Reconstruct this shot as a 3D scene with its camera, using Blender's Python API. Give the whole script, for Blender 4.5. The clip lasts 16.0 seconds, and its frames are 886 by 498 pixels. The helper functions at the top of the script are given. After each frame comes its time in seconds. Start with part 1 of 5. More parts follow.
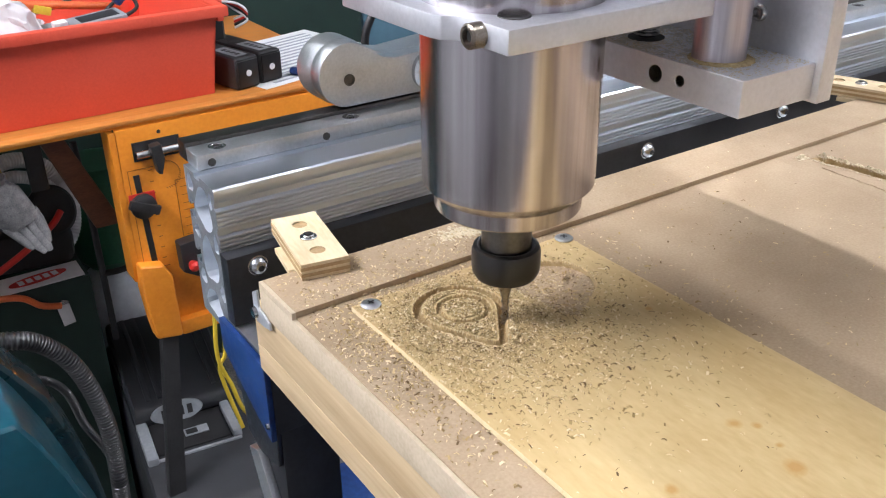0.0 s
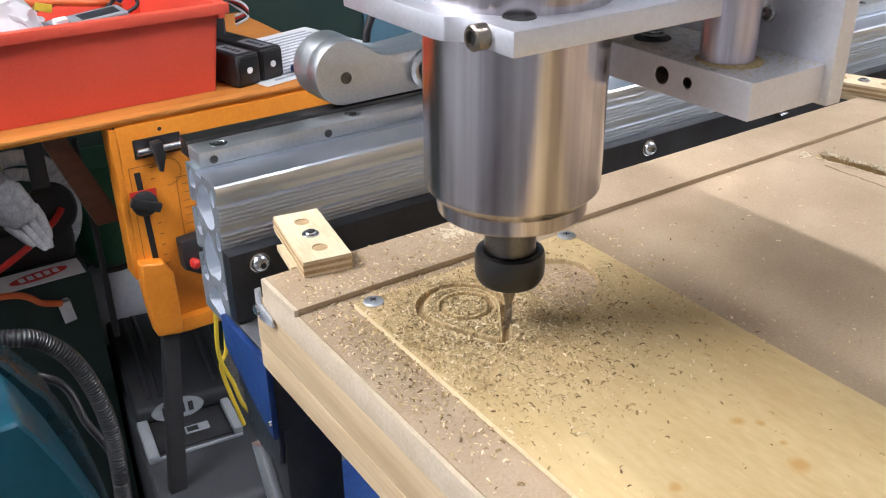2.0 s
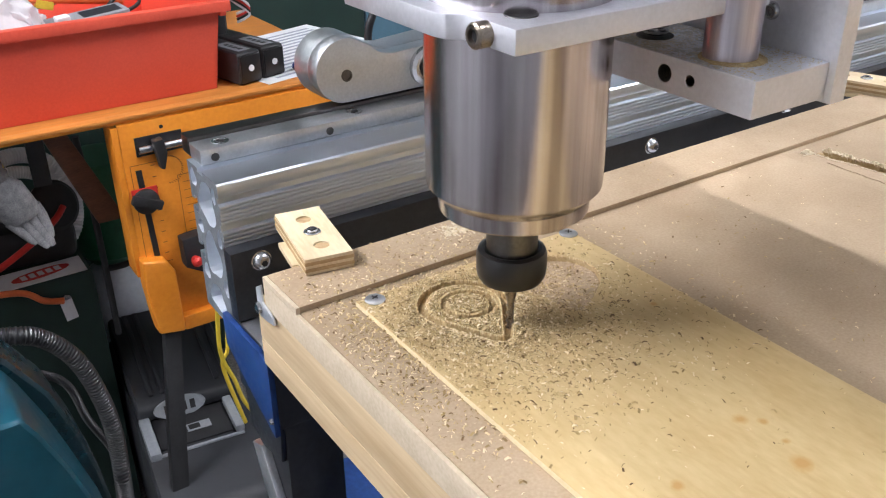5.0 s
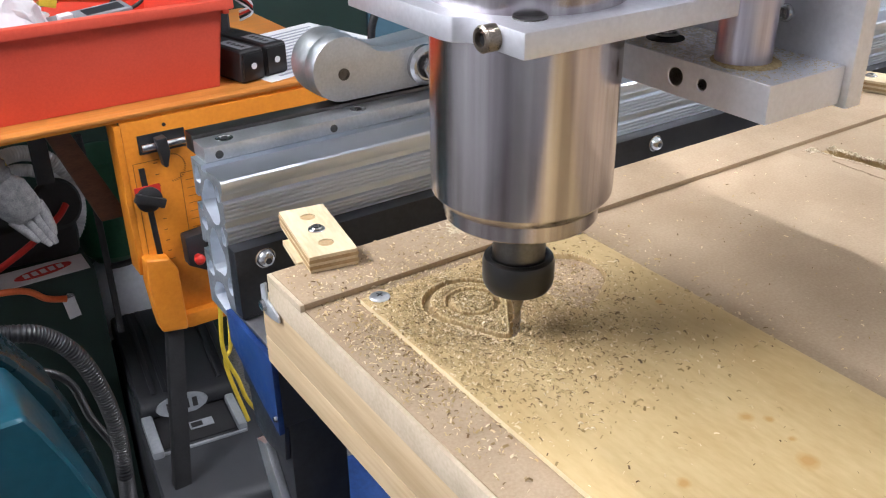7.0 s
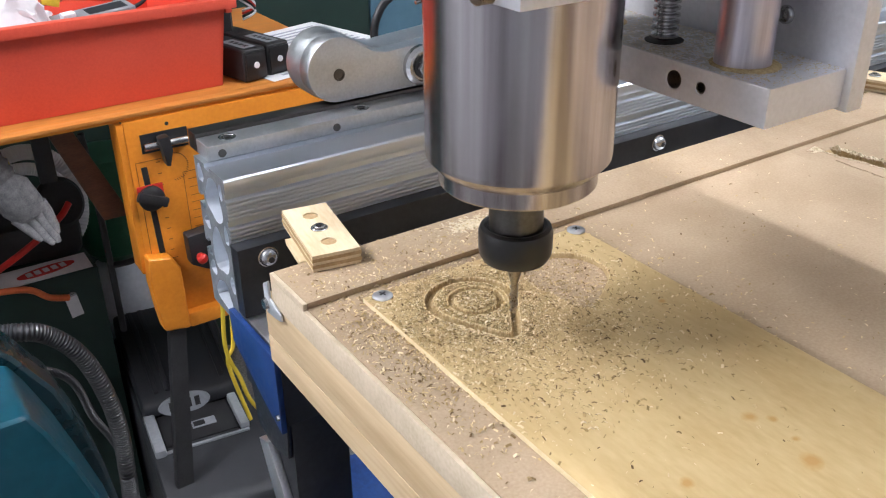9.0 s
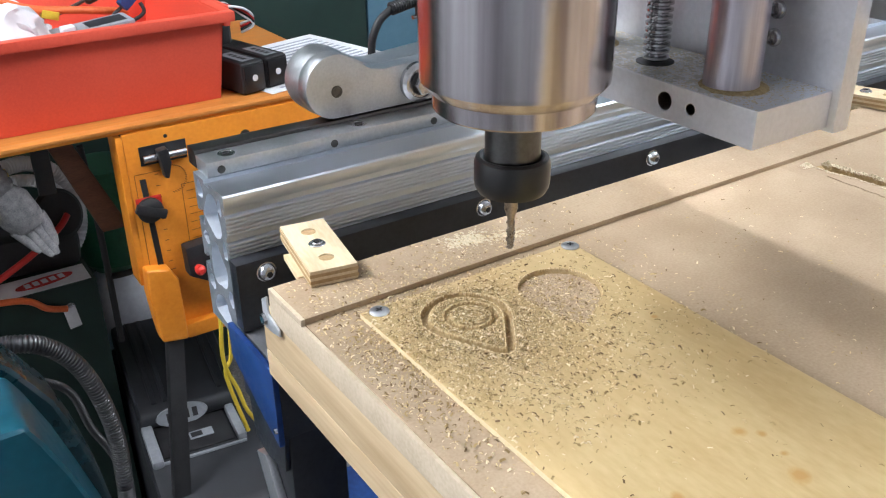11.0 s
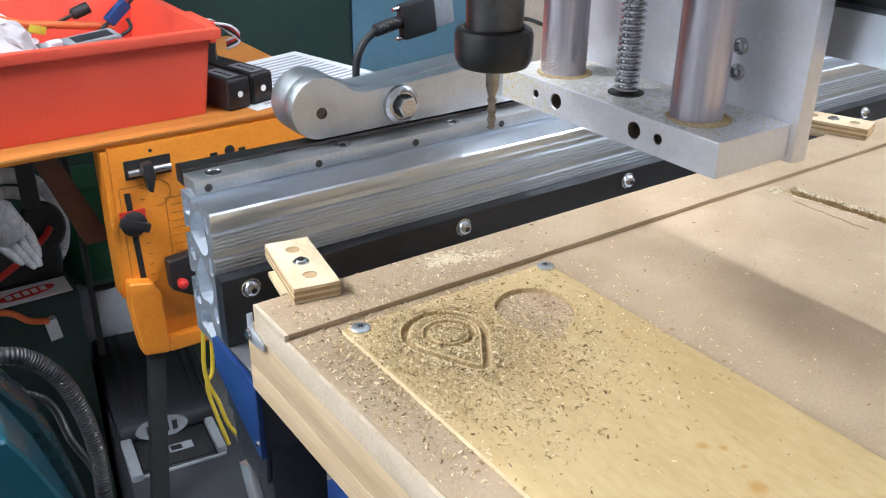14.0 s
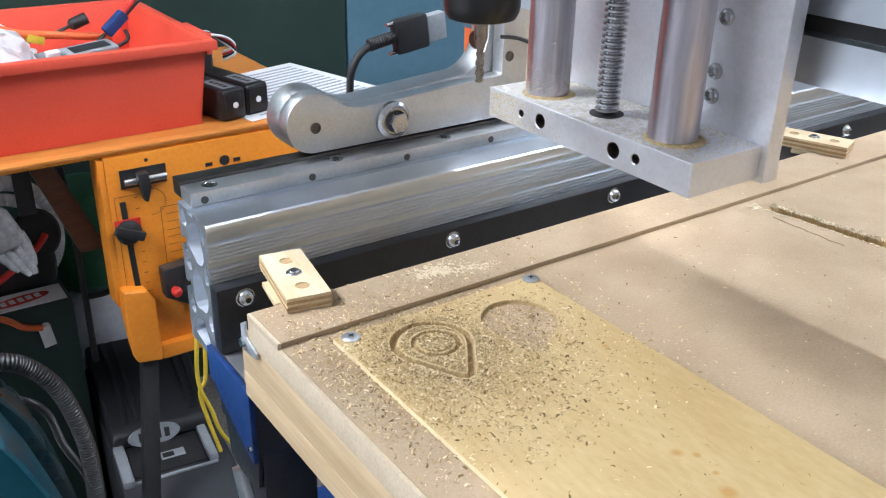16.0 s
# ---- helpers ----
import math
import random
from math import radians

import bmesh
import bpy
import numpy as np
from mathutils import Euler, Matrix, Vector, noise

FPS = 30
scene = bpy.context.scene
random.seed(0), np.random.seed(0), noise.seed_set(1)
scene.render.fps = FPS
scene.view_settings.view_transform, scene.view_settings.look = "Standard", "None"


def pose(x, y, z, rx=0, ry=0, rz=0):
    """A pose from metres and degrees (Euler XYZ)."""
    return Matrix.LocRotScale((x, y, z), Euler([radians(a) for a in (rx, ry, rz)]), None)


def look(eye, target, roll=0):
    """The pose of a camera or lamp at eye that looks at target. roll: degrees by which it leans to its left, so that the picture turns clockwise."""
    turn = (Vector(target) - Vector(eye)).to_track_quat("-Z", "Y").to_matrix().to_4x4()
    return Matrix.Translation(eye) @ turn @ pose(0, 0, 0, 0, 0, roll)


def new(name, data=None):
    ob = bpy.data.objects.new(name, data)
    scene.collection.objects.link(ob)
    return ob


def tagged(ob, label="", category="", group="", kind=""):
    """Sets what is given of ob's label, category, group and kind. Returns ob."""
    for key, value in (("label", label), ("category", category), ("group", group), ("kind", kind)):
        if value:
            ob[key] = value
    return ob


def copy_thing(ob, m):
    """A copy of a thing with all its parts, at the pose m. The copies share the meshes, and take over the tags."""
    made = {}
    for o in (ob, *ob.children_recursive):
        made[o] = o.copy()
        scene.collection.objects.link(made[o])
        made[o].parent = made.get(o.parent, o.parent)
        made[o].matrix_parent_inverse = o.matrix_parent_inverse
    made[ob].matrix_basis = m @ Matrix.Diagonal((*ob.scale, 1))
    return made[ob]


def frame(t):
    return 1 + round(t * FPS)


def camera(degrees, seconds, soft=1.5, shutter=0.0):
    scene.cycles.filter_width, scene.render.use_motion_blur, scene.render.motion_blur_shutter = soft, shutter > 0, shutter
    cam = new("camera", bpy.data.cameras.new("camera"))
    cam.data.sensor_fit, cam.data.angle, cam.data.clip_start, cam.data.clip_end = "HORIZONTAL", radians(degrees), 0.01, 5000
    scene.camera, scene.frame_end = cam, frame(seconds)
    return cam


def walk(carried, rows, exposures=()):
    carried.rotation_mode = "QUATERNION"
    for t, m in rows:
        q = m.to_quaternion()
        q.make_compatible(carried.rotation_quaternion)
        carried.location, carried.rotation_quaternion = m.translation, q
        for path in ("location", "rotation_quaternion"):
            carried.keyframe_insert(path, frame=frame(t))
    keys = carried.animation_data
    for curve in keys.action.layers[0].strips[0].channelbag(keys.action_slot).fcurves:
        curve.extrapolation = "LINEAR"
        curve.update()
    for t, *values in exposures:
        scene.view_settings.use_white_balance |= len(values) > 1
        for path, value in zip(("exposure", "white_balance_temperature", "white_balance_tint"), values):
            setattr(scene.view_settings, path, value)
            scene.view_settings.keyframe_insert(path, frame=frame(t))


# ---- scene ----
cam = camera(52.02, 16.0, soft=1.15)
walk(cam, [
    (0, look((-0.1588, -0.3717, 0.2440), (0.0889, -0.0029, 0.0146), -0.63)),
    (0.5, look((-0.1593, -0.3711, 0.2439), (0.0884, -0.0025, 0.0143), -0.55)),
    (1, look((-0.1589, -0.3714, 0.2442), (0.0886, -0.0029, 0.0141), -0.52)),
    (1.5, look((-0.1588, -0.3713, 0.2438), (0.0886, -0.0030, 0.0133), -0.56)),
    (2, look((-0.1595, -0.3706, 0.2435), (0.0877, -0.0022, 0.0130), -0.62)),
    (2.5, look((-0.1591, -0.3715, 0.2432), (0.0882, -0.0028, 0.0133), -0.59)),
    (3, look((-0.1594, -0.3715, 0.2438), (0.0882, -0.0031, 0.0137), -0.59)),
    (3.5, look((-0.1594, -0.3709, 0.2429), (0.0882, -0.0025, 0.0126), -0.57)),
    (4, look((-0.1591, -0.3699, 0.2431), (0.0878, -0.0018, 0.0119), -0.56)),
    (6.5, look((-0.1594, -0.3700, 0.2428), (0.0862, -0.0013, 0.0109), -0.73)),
    (7, look((-0.1603, -0.3688, 0.2423), (0.0849, -0.0001, 0.0100), -0.68)),
    (7.5, look((-0.1613, -0.3682, 0.2424), (0.0835, 0.0007, 0.0101), -0.61)),
    (8, look((-0.1607, -0.3671, 0.2419), (0.0837, 0.0017, 0.0091), -0.57)),
    (8.5, look((-0.1604, -0.3674, 0.2414), (0.0840, 0.0018, 0.0090), -0.58)),
    (9, look((-0.1604, -0.3683, 0.2418), (0.0837, 0.0010, 0.0093), -0.66)),
    (11.5, look((-0.1630, -0.3738, 0.2497), (0.0850, -0.0035, 0.0230), -0.42)),
    (12, look((-0.1637, -0.3743, 0.2502), (0.0860, -0.0046, 0.0245), -0.20)),
    (12.5, look((-0.1649, -0.3755, 0.2511), (0.0863, -0.0060, 0.0266), -0.04)),
    (13, look((-0.1664, -0.3787, 0.2530), (0.0865, -0.0092, 0.0304), 0.14)),
    (13.5, look((-0.1676, -0.3828, 0.2555), (0.0874, -0.0137, 0.0348), 0.37)),
    (14, look((-0.1700, -0.3867, 0.2591), (0.0868, -0.0187, 0.0386), 0.60)),
    (14.5, look((-0.1734, -0.3922, 0.2639), (0.0841, -0.0249, 0.0431), 0.78)),
    (15, look((-0.1771, -0.3987, 0.2675), (0.0813, -0.0308, 0.0488), 1.00)),
    (15.5, look((-0.1777, -0.3998, 0.2687), (0.0820, -0.0319, 0.0514), 1.16)),
    (16, look((-0.1766, -0.4013, 0.2689), (0.0844, -0.0334, 0.0532), 1.27)),
], exposures=[(0, -0.08, 6600, 16), (9, -0.10, 6600, 16), (11.5, -0.02, 6400, 12), (16, 0.0, 6250, 12)])

# ---------------------------------------------------------------- light
world = bpy.data.worlds.new("world")
scene.world = world
world.use_nodes = True
world.node_tree.nodes["Background"].inputs[0].default_value = (0.75, 0.85, 1.0, 1)
world.node_tree.nodes["Background"].inputs[1].default_value = 0.3


GLOW = bpy.data.materials.new("glowing_tube")
GLOW.use_nodes = True
GLOW.node_tree.nodes.clear()
_out, _em = GLOW.node_tree.nodes.new("ShaderNodeOutputMaterial"), GLOW.node_tree.nodes.new("ShaderNodeEmission")
_em.inputs[0].default_value, _em.inputs[1].default_value = (0.90, 0.95, 1.0, 1), 290
GLOW.node_tree.links.new(_em.outputs[0], _out.inputs[0])

# ---------------------------------------------------------------- materials
def nodes_of(name):
    m = bpy.data.materials.new(name)
    m.use_nodes = True
    return m, m.node_tree.nodes, m.node_tree.links, m.node_tree.nodes["Principled BSDF"]


def ramp(nodes, stops):
    r = nodes.new("ShaderNodeValToRGB")
    while len(r.color_ramp.elements) < len(stops):
        r.color_ramp.elements.new(0.5)
    for e, (p, c) in zip(r.color_ramp.elements, stops):
        e.position, e.color = p, (*c, 1)
    return r


def material(name, dark, light, scale=40.0, rough=(0.4, 0.6), metal=0.0, bump=0.1, stretch=(1, 1, 1), fine=8.0, spec=0.5, depth=0.001, coat=0.0):
    """Two scales of noise on colour, roughness and relief. stretch: scale per axis, for grain and brushing."""
    m, nodes, links, p = nodes_of(name)
    co = nodes.new("ShaderNodeTexCoord")
    mp = nodes.new("ShaderNodeMapping")
    mp.inputs["Scale"].default_value = stretch
    links.new(co.outputs["Object"], mp.inputs[0])
    big, small = nodes.new("ShaderNodeTexNoise"), nodes.new("ShaderNodeTexNoise")
    for n, s, d in ((big, scale, 5), (small, scale * fine, 3)):
        n.inputs["Scale"].default_value, n.inputs["Detail"].default_value = s, d
        links.new(mp.outputs[0], n.inputs["Vector"])
    mix = nodes.new("ShaderNodeMath")
    mix.operation = "MULTIPLY_ADD"
    mix.inputs[1].default_value = 0.45
    links.new(small.outputs[0], mix.inputs[0])
    half = nodes.new("ShaderNodeMath")
    half.operation = "MULTIPLY"
    half.inputs[1].default_value = 0.55
    links.new(big.outputs[0], half.inputs[0])
    links.new(half.outputs[0], mix.inputs[2])
    r = ramp(nodes, ((0.36, dark), (0.64, light)))
    links.new(mix.outputs[0], r.inputs[0])
    links.new(r.outputs[0], p.inputs["Base Color"])
    rr = nodes.new("ShaderNodeMapRange")
    rr.inputs["From Min"].default_value, rr.inputs["From Max"].default_value = 0.35, 0.65
    rr.inputs["To Min"].default_value, rr.inputs["To Max"].default_value = rough
    links.new(mix.outputs[0], rr.inputs["Value"])
    links.new(rr.outputs[0], p.inputs["Roughness"])
    p.inputs["Metallic"].default_value = metal
    p.inputs["Specular IOR Level"].default_value = spec
    p.inputs["Coat Weight"].default_value = coat
    b = nodes.new("ShaderNodeBump")
    b.inputs["Strength"].default_value, b.inputs["Distance"].default_value = bump, depth
    links.new(mix.outputs[0], b.inputs["Height"])
    links.new(b.outputs[0], p.inputs["Normal"])
    return m


MDF = material("mdf", (0.38, 0.275, 0.175), (0.49, 0.375, 0.255), 22, (0.7, 0.85), bump=0.12, fine=30, spec=0.25)
MDF_EDGE = material("mdf_edge", (0.50, 0.41, 0.29), (0.60, 0.50, 0.37), 60, (0.8, 0.9), bump=0.15, spec=0.2)
PINE = material("pine", (0.48, 0.34, 0.19), (0.64, 0.50, 0.32), 14, (0.55, 0.7), bump=0.1, stretch=(1, 0.25, 3.5), fine=6, spec=0.3)
PLY = material("varnished_ply", (0.55, 0.385, 0.175), (0.66, 0.50, 0.255), 9, (0.42, 0.55), bump=0.03, stretch=(2.5, 0.8, 1), fine=14, spec=0.4)
PALE_PLY = material("pale_ply", (0.62, 0.48, 0.29), (0.76, 0.63, 0.42), 30, (0.6, 0.75), bump=0.08, stretch=(3, 0.6, 1), fine=6, spec=0.3)
PLY_LAYER = material("ply_layer", (0.36, 0.23, 0.11), (0.50, 0.35, 0.19), 60, (0.7, 0.8), bump=0.1, spec=0.2)
CHIP = material("wood_chip", (0.46, 0.33, 0.16), (0.80, 0.65, 0.40), 260, (0.7, 0.85), bump=0.01, fine=2, spec=0.2)
_geo, _ramp = CHIP.node_tree.nodes.new("ShaderNodeNewGeometry"), ramp(CHIP.node_tree.nodes, ((0.0, (0.14, 0.085, 0.04)), (0.3, (0.38, 0.27, 0.12)), (0.5, (0.55, 0.40, 0.20)), (0.75, (0.74, 0.58, 0.33)), (1.0, (0.88, 0.75, 0.52))))
CHIP.node_tree.links.new(_geo.outputs["Random Per Island"], _ramp.inputs[0])
CHIP.node_tree.links.new(_ramp.outputs[0], CHIP.node_tree.nodes["Principled BSDF"].inputs["Base Color"])
DUST = material("wood_dust", (0.28, 0.20, 0.095), (0.54, 0.42, 0.235), 420, (0.85, 0.95), bump=0.5, fine=3, spec=0.1, depth=0.0006)
EXTRUSION = material("extruded_aluminium", (0.66, 0.71, 0.77), (0.74, 0.79, 0.85), 5, (0.33, 0.37), metal=1.0, bump=0.0, stretch=(0.05, 3, 3), fine=4)
MILLED = material("milled_aluminium", (0.72, 0.73, 0.77), (0.83, 0.84, 0.88), 40, (0.46, 0.60), metal=1.0, bump=0.012, stretch=(1, 1, 1), fine=12)
CAST = material("sanded_aluminium", (0.54, 0.56, 0.58), (0.68, 0.70, 0.72), 45, (0.32, 0.50), metal=1.0, bump=0.02, fine=12)
# upright streaks: drawn lines, plus dark and pale reflections put into the colour
TURNED_REFLECTIONS = material("turned_steel_reflections", (0.36, 0.32, 0.345), (0.68, 0.65, 0.67), 9, (0.15, 0.27), metal=1.0, bump=0.001, stretch=(6, 6, 0.08), fine=4)
CHROME = material("hardened_rod", (0.50, 0.45, 0.50), (0.66, 0.62, 0.66), 12, (0.28, 0.36), metal=1.0, bump=0.002, stretch=(6, 6, 0.3))
STEEL = material("zinc_steel", (0.48, 0.48, 0.49), (0.56, 0.56, 0.57), 120, (0.20, 0.28), metal=1.0, bump=0.003)
DARK_STEEL = material("dark_steel", (0.11, 0.105, 0.10), (0.15, 0.145, 0.14), 60, (0.30, 0.38), metal=1.0, bump=0.003)
BLACK_OXIDE = material("black_oxide", (0.008, 0.008, 0.0085), (0.011, 0.0105, 0.0105), 40, (0.29, 0.31), bump=0.0)
BLACK_BAR = material("black_painted_bar", (0.008, 0.009, 0.012), (0.02, 0.021, 0.026), 40, (0.3, 0.5), bump=0.003)
CARBIDE = material("bit_steel", (0.25, 0.21, 0.17), (0.42, 0.37, 0.31), 200, (0.25, 0.4), metal=1.0, bump=0.003)
ORANGE = material("orange_enamel", (0.72, 0.22, 0.015), (0.82, 0.29, 0.025), 8, (0.38, 0.5), bump=0.03, fine=20)
ORANGE_WOOD = material("orange_bench_top", (0.46, 0.16, 0.026), (0.62, 0.24, 0.05), 10, (0.45, 0.6), bump=0.05, stretch=(0.5, 4, 1), fine=6)
RED_BIN = material("red_plastic", (0.68, 0.075, 0.04), (0.76, 0.10, 0.055), 5, (0.42, 0.55), bump=0.03, fine=60)
BLACK = material("black_plastic", (0.010, 0.010, 0.011), (0.022, 0.022, 0.024), 40, (0.4, 0.6), bump=0.003)
GREY = material("grey_plastic", (0.015, 0.017, 0.021), (0.024, 0.026, 0.031), 30, (0.45, 0.6), bump=0.05, fine=30)
LIGHT_GREY = material("light_grey_plastic", (0.24, 0.26, 0.28), (0.30, 0.32, 0.34), 20, (0.4, 0.5), bump=0.03)
TEAL = material("teal_plastic", (0.0, 0.050, 0.075), (0.003, 0.068, 0.100), 8, (0.3, 0.4), bump=0.03)
GREEN = material("dark_green_paint", (0.008, 0.028, 0.022), (0.015, 0.042, 0.033), 6, (0.5, 0.7), bump=0.05)
BLUE = material("blue_paint", (0.006, 0.026, 0.115), (0.015, 0.058, 0.20), 25, (0.3, 0.5), bump=0.1)
BLUE_PANEL = material("blue_grey_panel", (0.07, 0.16, 0.22), (0.09, 0.19, 0.26), 4, (0.5, 0.6), bump=0.02)
WHITE = material("white_plastic", (0.72, 0.72, 0.74), (0.80, 0.80, 0.82), 12, (0.4, 0.55), bump=0.05)
PAPER = material("paper", (0.74, 0.75, 0.78), (0.82, 0.83, 0.85), 10, (0.7, 0.8), bump=0.02)
INK = material("print_ink", (0.28, 0.30, 0.36), (0.42, 0.44, 0.5), 100, (0.7, 0.8), bump=0.0)
CLOTH = material("glove_cloth", (0.13, 0.13, 0.14), (0.27, 0.27, 0.27), 60, (0.85, 0.95), bump=0.3, spec=0.1)
RED = material("red_plastic_small", (0.55, 0.02, 0.015), (0.65, 0.035, 0.025), 40, (0.35, 0.45), bump=0.003)
ORANGE_WIRE = material("orange_wire", (0.70, 0.12, 0.03), (0.80, 0.18, 0.05), 40, (0.4, 0.5), bump=0.02)
YELLOW = material("yellow_cable", (0.60, 0.42, 0.03), (0.72, 0.52, 0.05), 40, (0.4, 0.5), bump=0.02)
CARPET = material("carpet", (0.14, 0.13, 0.12), (0.34, 0.32, 0.30), 160, (0.9, 1.0), bump=0.6, spec=0.1, depth=0.004)
BROWN = material("brown_timber", (0.10, 0.038, 0.02), (0.18, 0.075, 0.04), 20, (0.5, 0.65), bump=0.1, stretch=(1, 1, 4))
PRINT = material("dark_print", (0.16, 0.05, 0.008), (0.22, 0.07, 0.012), 60, (0.5, 0.6), bump=0.0)
SAWN = material("sawn_aluminium", (0.50, 0.53, 0.57), (0.70, 0.73, 0.77), 90, (0.45, 0.62), metal=0.75, bump=0.02, fine=5)
CREAM = material("pale_wall", (0.52, 0.53, 0.55), (0.60, 0.61, 0.63), 4, (0.7, 0.8), bump=0.05)


DARK_TEAL = material("dark_teal_plastic", (0.001, 0.014, 0.020), (0.002, 0.022, 0.030), 8, (0.22, 0.32), bump=0.02)
CHAMBER = material("chamber_aluminium", (0.62, 0.67, 0.73), (0.72, 0.77, 0.83), 30, (0.45, 0.6), metal=0.4, bump=0.01)
SAW_FACE = material("sawn_end", (0.28, 0.31, 0.34), (0.44, 0.47, 0.50), 90, (0.4, 0.55), metal=0.8, bump=0.05, fine=5)
GREY_DUST = material("grey_dust", (0.50, 0.49, 0.46), (0.66, 0.65, 0.62), 300, (0.8, 0.9), bump=0.2, fine=3, spec=0.2, depth=0.0003)
BURR = material("pale_burr", (0.70, 0.56, 0.33), (0.80, 0.67, 0.43), 200, (0.8, 0.9), bump=0.05, spec=0.2)
PALE_DUST = material("pale_dust", (0.60, 0.50, 0.33), (0.80, 0.71, 0.53), 300, (0.9, 0.95), bump=0.4, fine=3, spec=0.1, depth=0.0004)
FOGGY = material("foggy_plastic", (0.55, 0.58, 0.64), (0.66, 0.69, 0.75), 12, (0.35, 0.5), bump=0.05)


def stain(mat, spots, colour):
    """Resin stains soaked into the sheet: soft uneven blots at (x, y, radius)."""
    nodes, links, p = mat.node_tree.nodes, mat.node_tree.links, mat.node_tree.nodes["Principled BSDF"]
    co = nodes.new("ShaderNodeTexCoord")
    wob = nodes.new("ShaderNodeTexNoise")
    wob.inputs["Scale"].default_value = 160
    links.new(co.outputs["Object"], wob.inputs["Vector"])
    last = p.inputs["Base Color"].links[0].from_socket
    for x, y, r in spots:
        d = nodes.new("ShaderNodeVectorMath")
        d.operation = "DISTANCE"
        d.inputs[1].default_value = (x, y, 0.0032)
        links.new(co.outputs["Object"], d.inputs[0])
        w = nodes.new("ShaderNodeMath")
        w.operation = "MULTIPLY_ADD"
        w.inputs[1].default_value = -r * 1.3
        links.new(wob.outputs[0], w.inputs[0])
        links.new(d.outputs["Value"], w.inputs[2])
        f = nodes.new("ShaderNodeMapRange")
        f.inputs["From Min"].default_value, f.inputs["From Max"].default_value = 0.45 * r, -0.25 * r
        f.inputs["To Max"].default_value = 0.75
        links.new(w.outputs[0], f.inputs["Value"])
        mix = nodes.new("ShaderNodeMix")
        mix.data_type = "RGBA"
        mix.inputs[7].default_value = (*colour, 1)
        links.new(f.outputs[0], mix.inputs[0])
        links.new(last, mix.inputs[6])
        last = mix.outputs[2]
    links.new(last, p.inputs["Base Color"])


STAINS = ((0.1083, -0.2182, 0.0052), (0.1114, -0.1868, 0.0034), (0.1151, -0.2067, 0.0022), (0.1183, -0.1934, 0.0026), (0.150, -0.10, 0.002), (0.06, -0.20, 0.003))
stain(PLY, STAINS, (0.52, 0.27, 0.07))


# ---------------------------------------------------------------- mesh helpers
def finish(bm, bevel=0.0, seg=2):
    if bevel:
        edges = [e for e in bm.edges if len(e.link_faces) == 2 and e.calc_face_angle(0) > 0.6]
        bmesh.ops.bevel(bm, geom=edges, offset=bevel, segments=seg, profile=0.6, affect="EDGES", clamp_overlap=True)
    return bm


def box(x0, x1, y0, y1, z0, z1, bevel=0.0, seg=2):
    bm = bmesh.new()
    bmesh.ops.create_cube(bm, size=1, matrix=Matrix.Translation(((x0 + x1) / 2, (y0 + y1) / 2, (z0 + z1) / 2)) @ Matrix.Diagonal((x1 - x0, y1 - y0, z1 - z0, 1)))
    return finish(bm, bevel, seg)


def lathe(profile, centre=(0, 0, 0), axis="z", seg=48):
    """Turns (radius, height) pairs round an axis."""
    bm = bmesh.new()
    rings = []
    for r, h in profile:
        if r < 1e-6:
            rings.append([bm.verts.new((0, 0, h))])
        else:
            rings.append([bm.verts.new((r * math.cos(2 * math.pi * k / seg), r * math.sin(2 * math.pi * k / seg), h)) for k in range(seg)])
    for a, b in zip(rings, rings[1:]):
        for k in range(seg):
            j = (k + 1) % seg
            if len(a) == 1 and len(b) > 1:
                bm.faces.new((a[0], b[j], b[k]))
            elif len(b) == 1 and len(a) > 1:
                bm.faces.new((a[k], a[j], b[0]))
            elif len(a) > 1:
                bm.faces.new((a[k], a[j], b[j], b[k]))
    for ring, flip in ((rings[0], True), (rings[-1], False)):
        if len(ring) > 2:
            bm.faces.new(ring[::-1] if flip else ring)
    turn = {"z": Matrix.Identity(4), "x": pose(0, 0, 0, 0, 90, 0), "y": pose(0, 0, 0, -90, 0, 0), "-y": pose(0, 0, 0, 90, 0, 0), "-x": pose(0, 0, 0, 0, -90, 0)}[axis]
    bmesh.ops.transform(bm, matrix=Matrix.Translation(centre) @ turn, verts=bm.verts)
    bmesh.ops.recalc_face_normals(bm, faces=bm.faces)
    return bm


def prism(points, lo, hi, axis="z", bevel=0.0, seg=2):
    """A closed outline, drawn out along an axis. Outline in (x, y) for z, (x, z) for y, (y, z) for x."""
    bm = bmesh.new()
    place = {"z": lambda p, h: (p[0], p[1], h), "y": lambda p, h: (p[0], h, p[1]), "x": lambda p, h: (h, p[0], p[1])}[axis]
    a = [bm.verts.new(place(p, lo)) for p in points]
    b = [bm.verts.new(place(p, hi)) for p in points]
    bm.faces.new(a[::-1])
    bm.faces.new(b)
    for k in range(len(a)):
        j = (k + 1) % len(a)
        bm.faces.new((a[k], a[j], b[j], b[k]))
    bmesh.ops.recalc_face_normals(bm, faces=bm.faces)
    return finish(bm, bevel, seg)


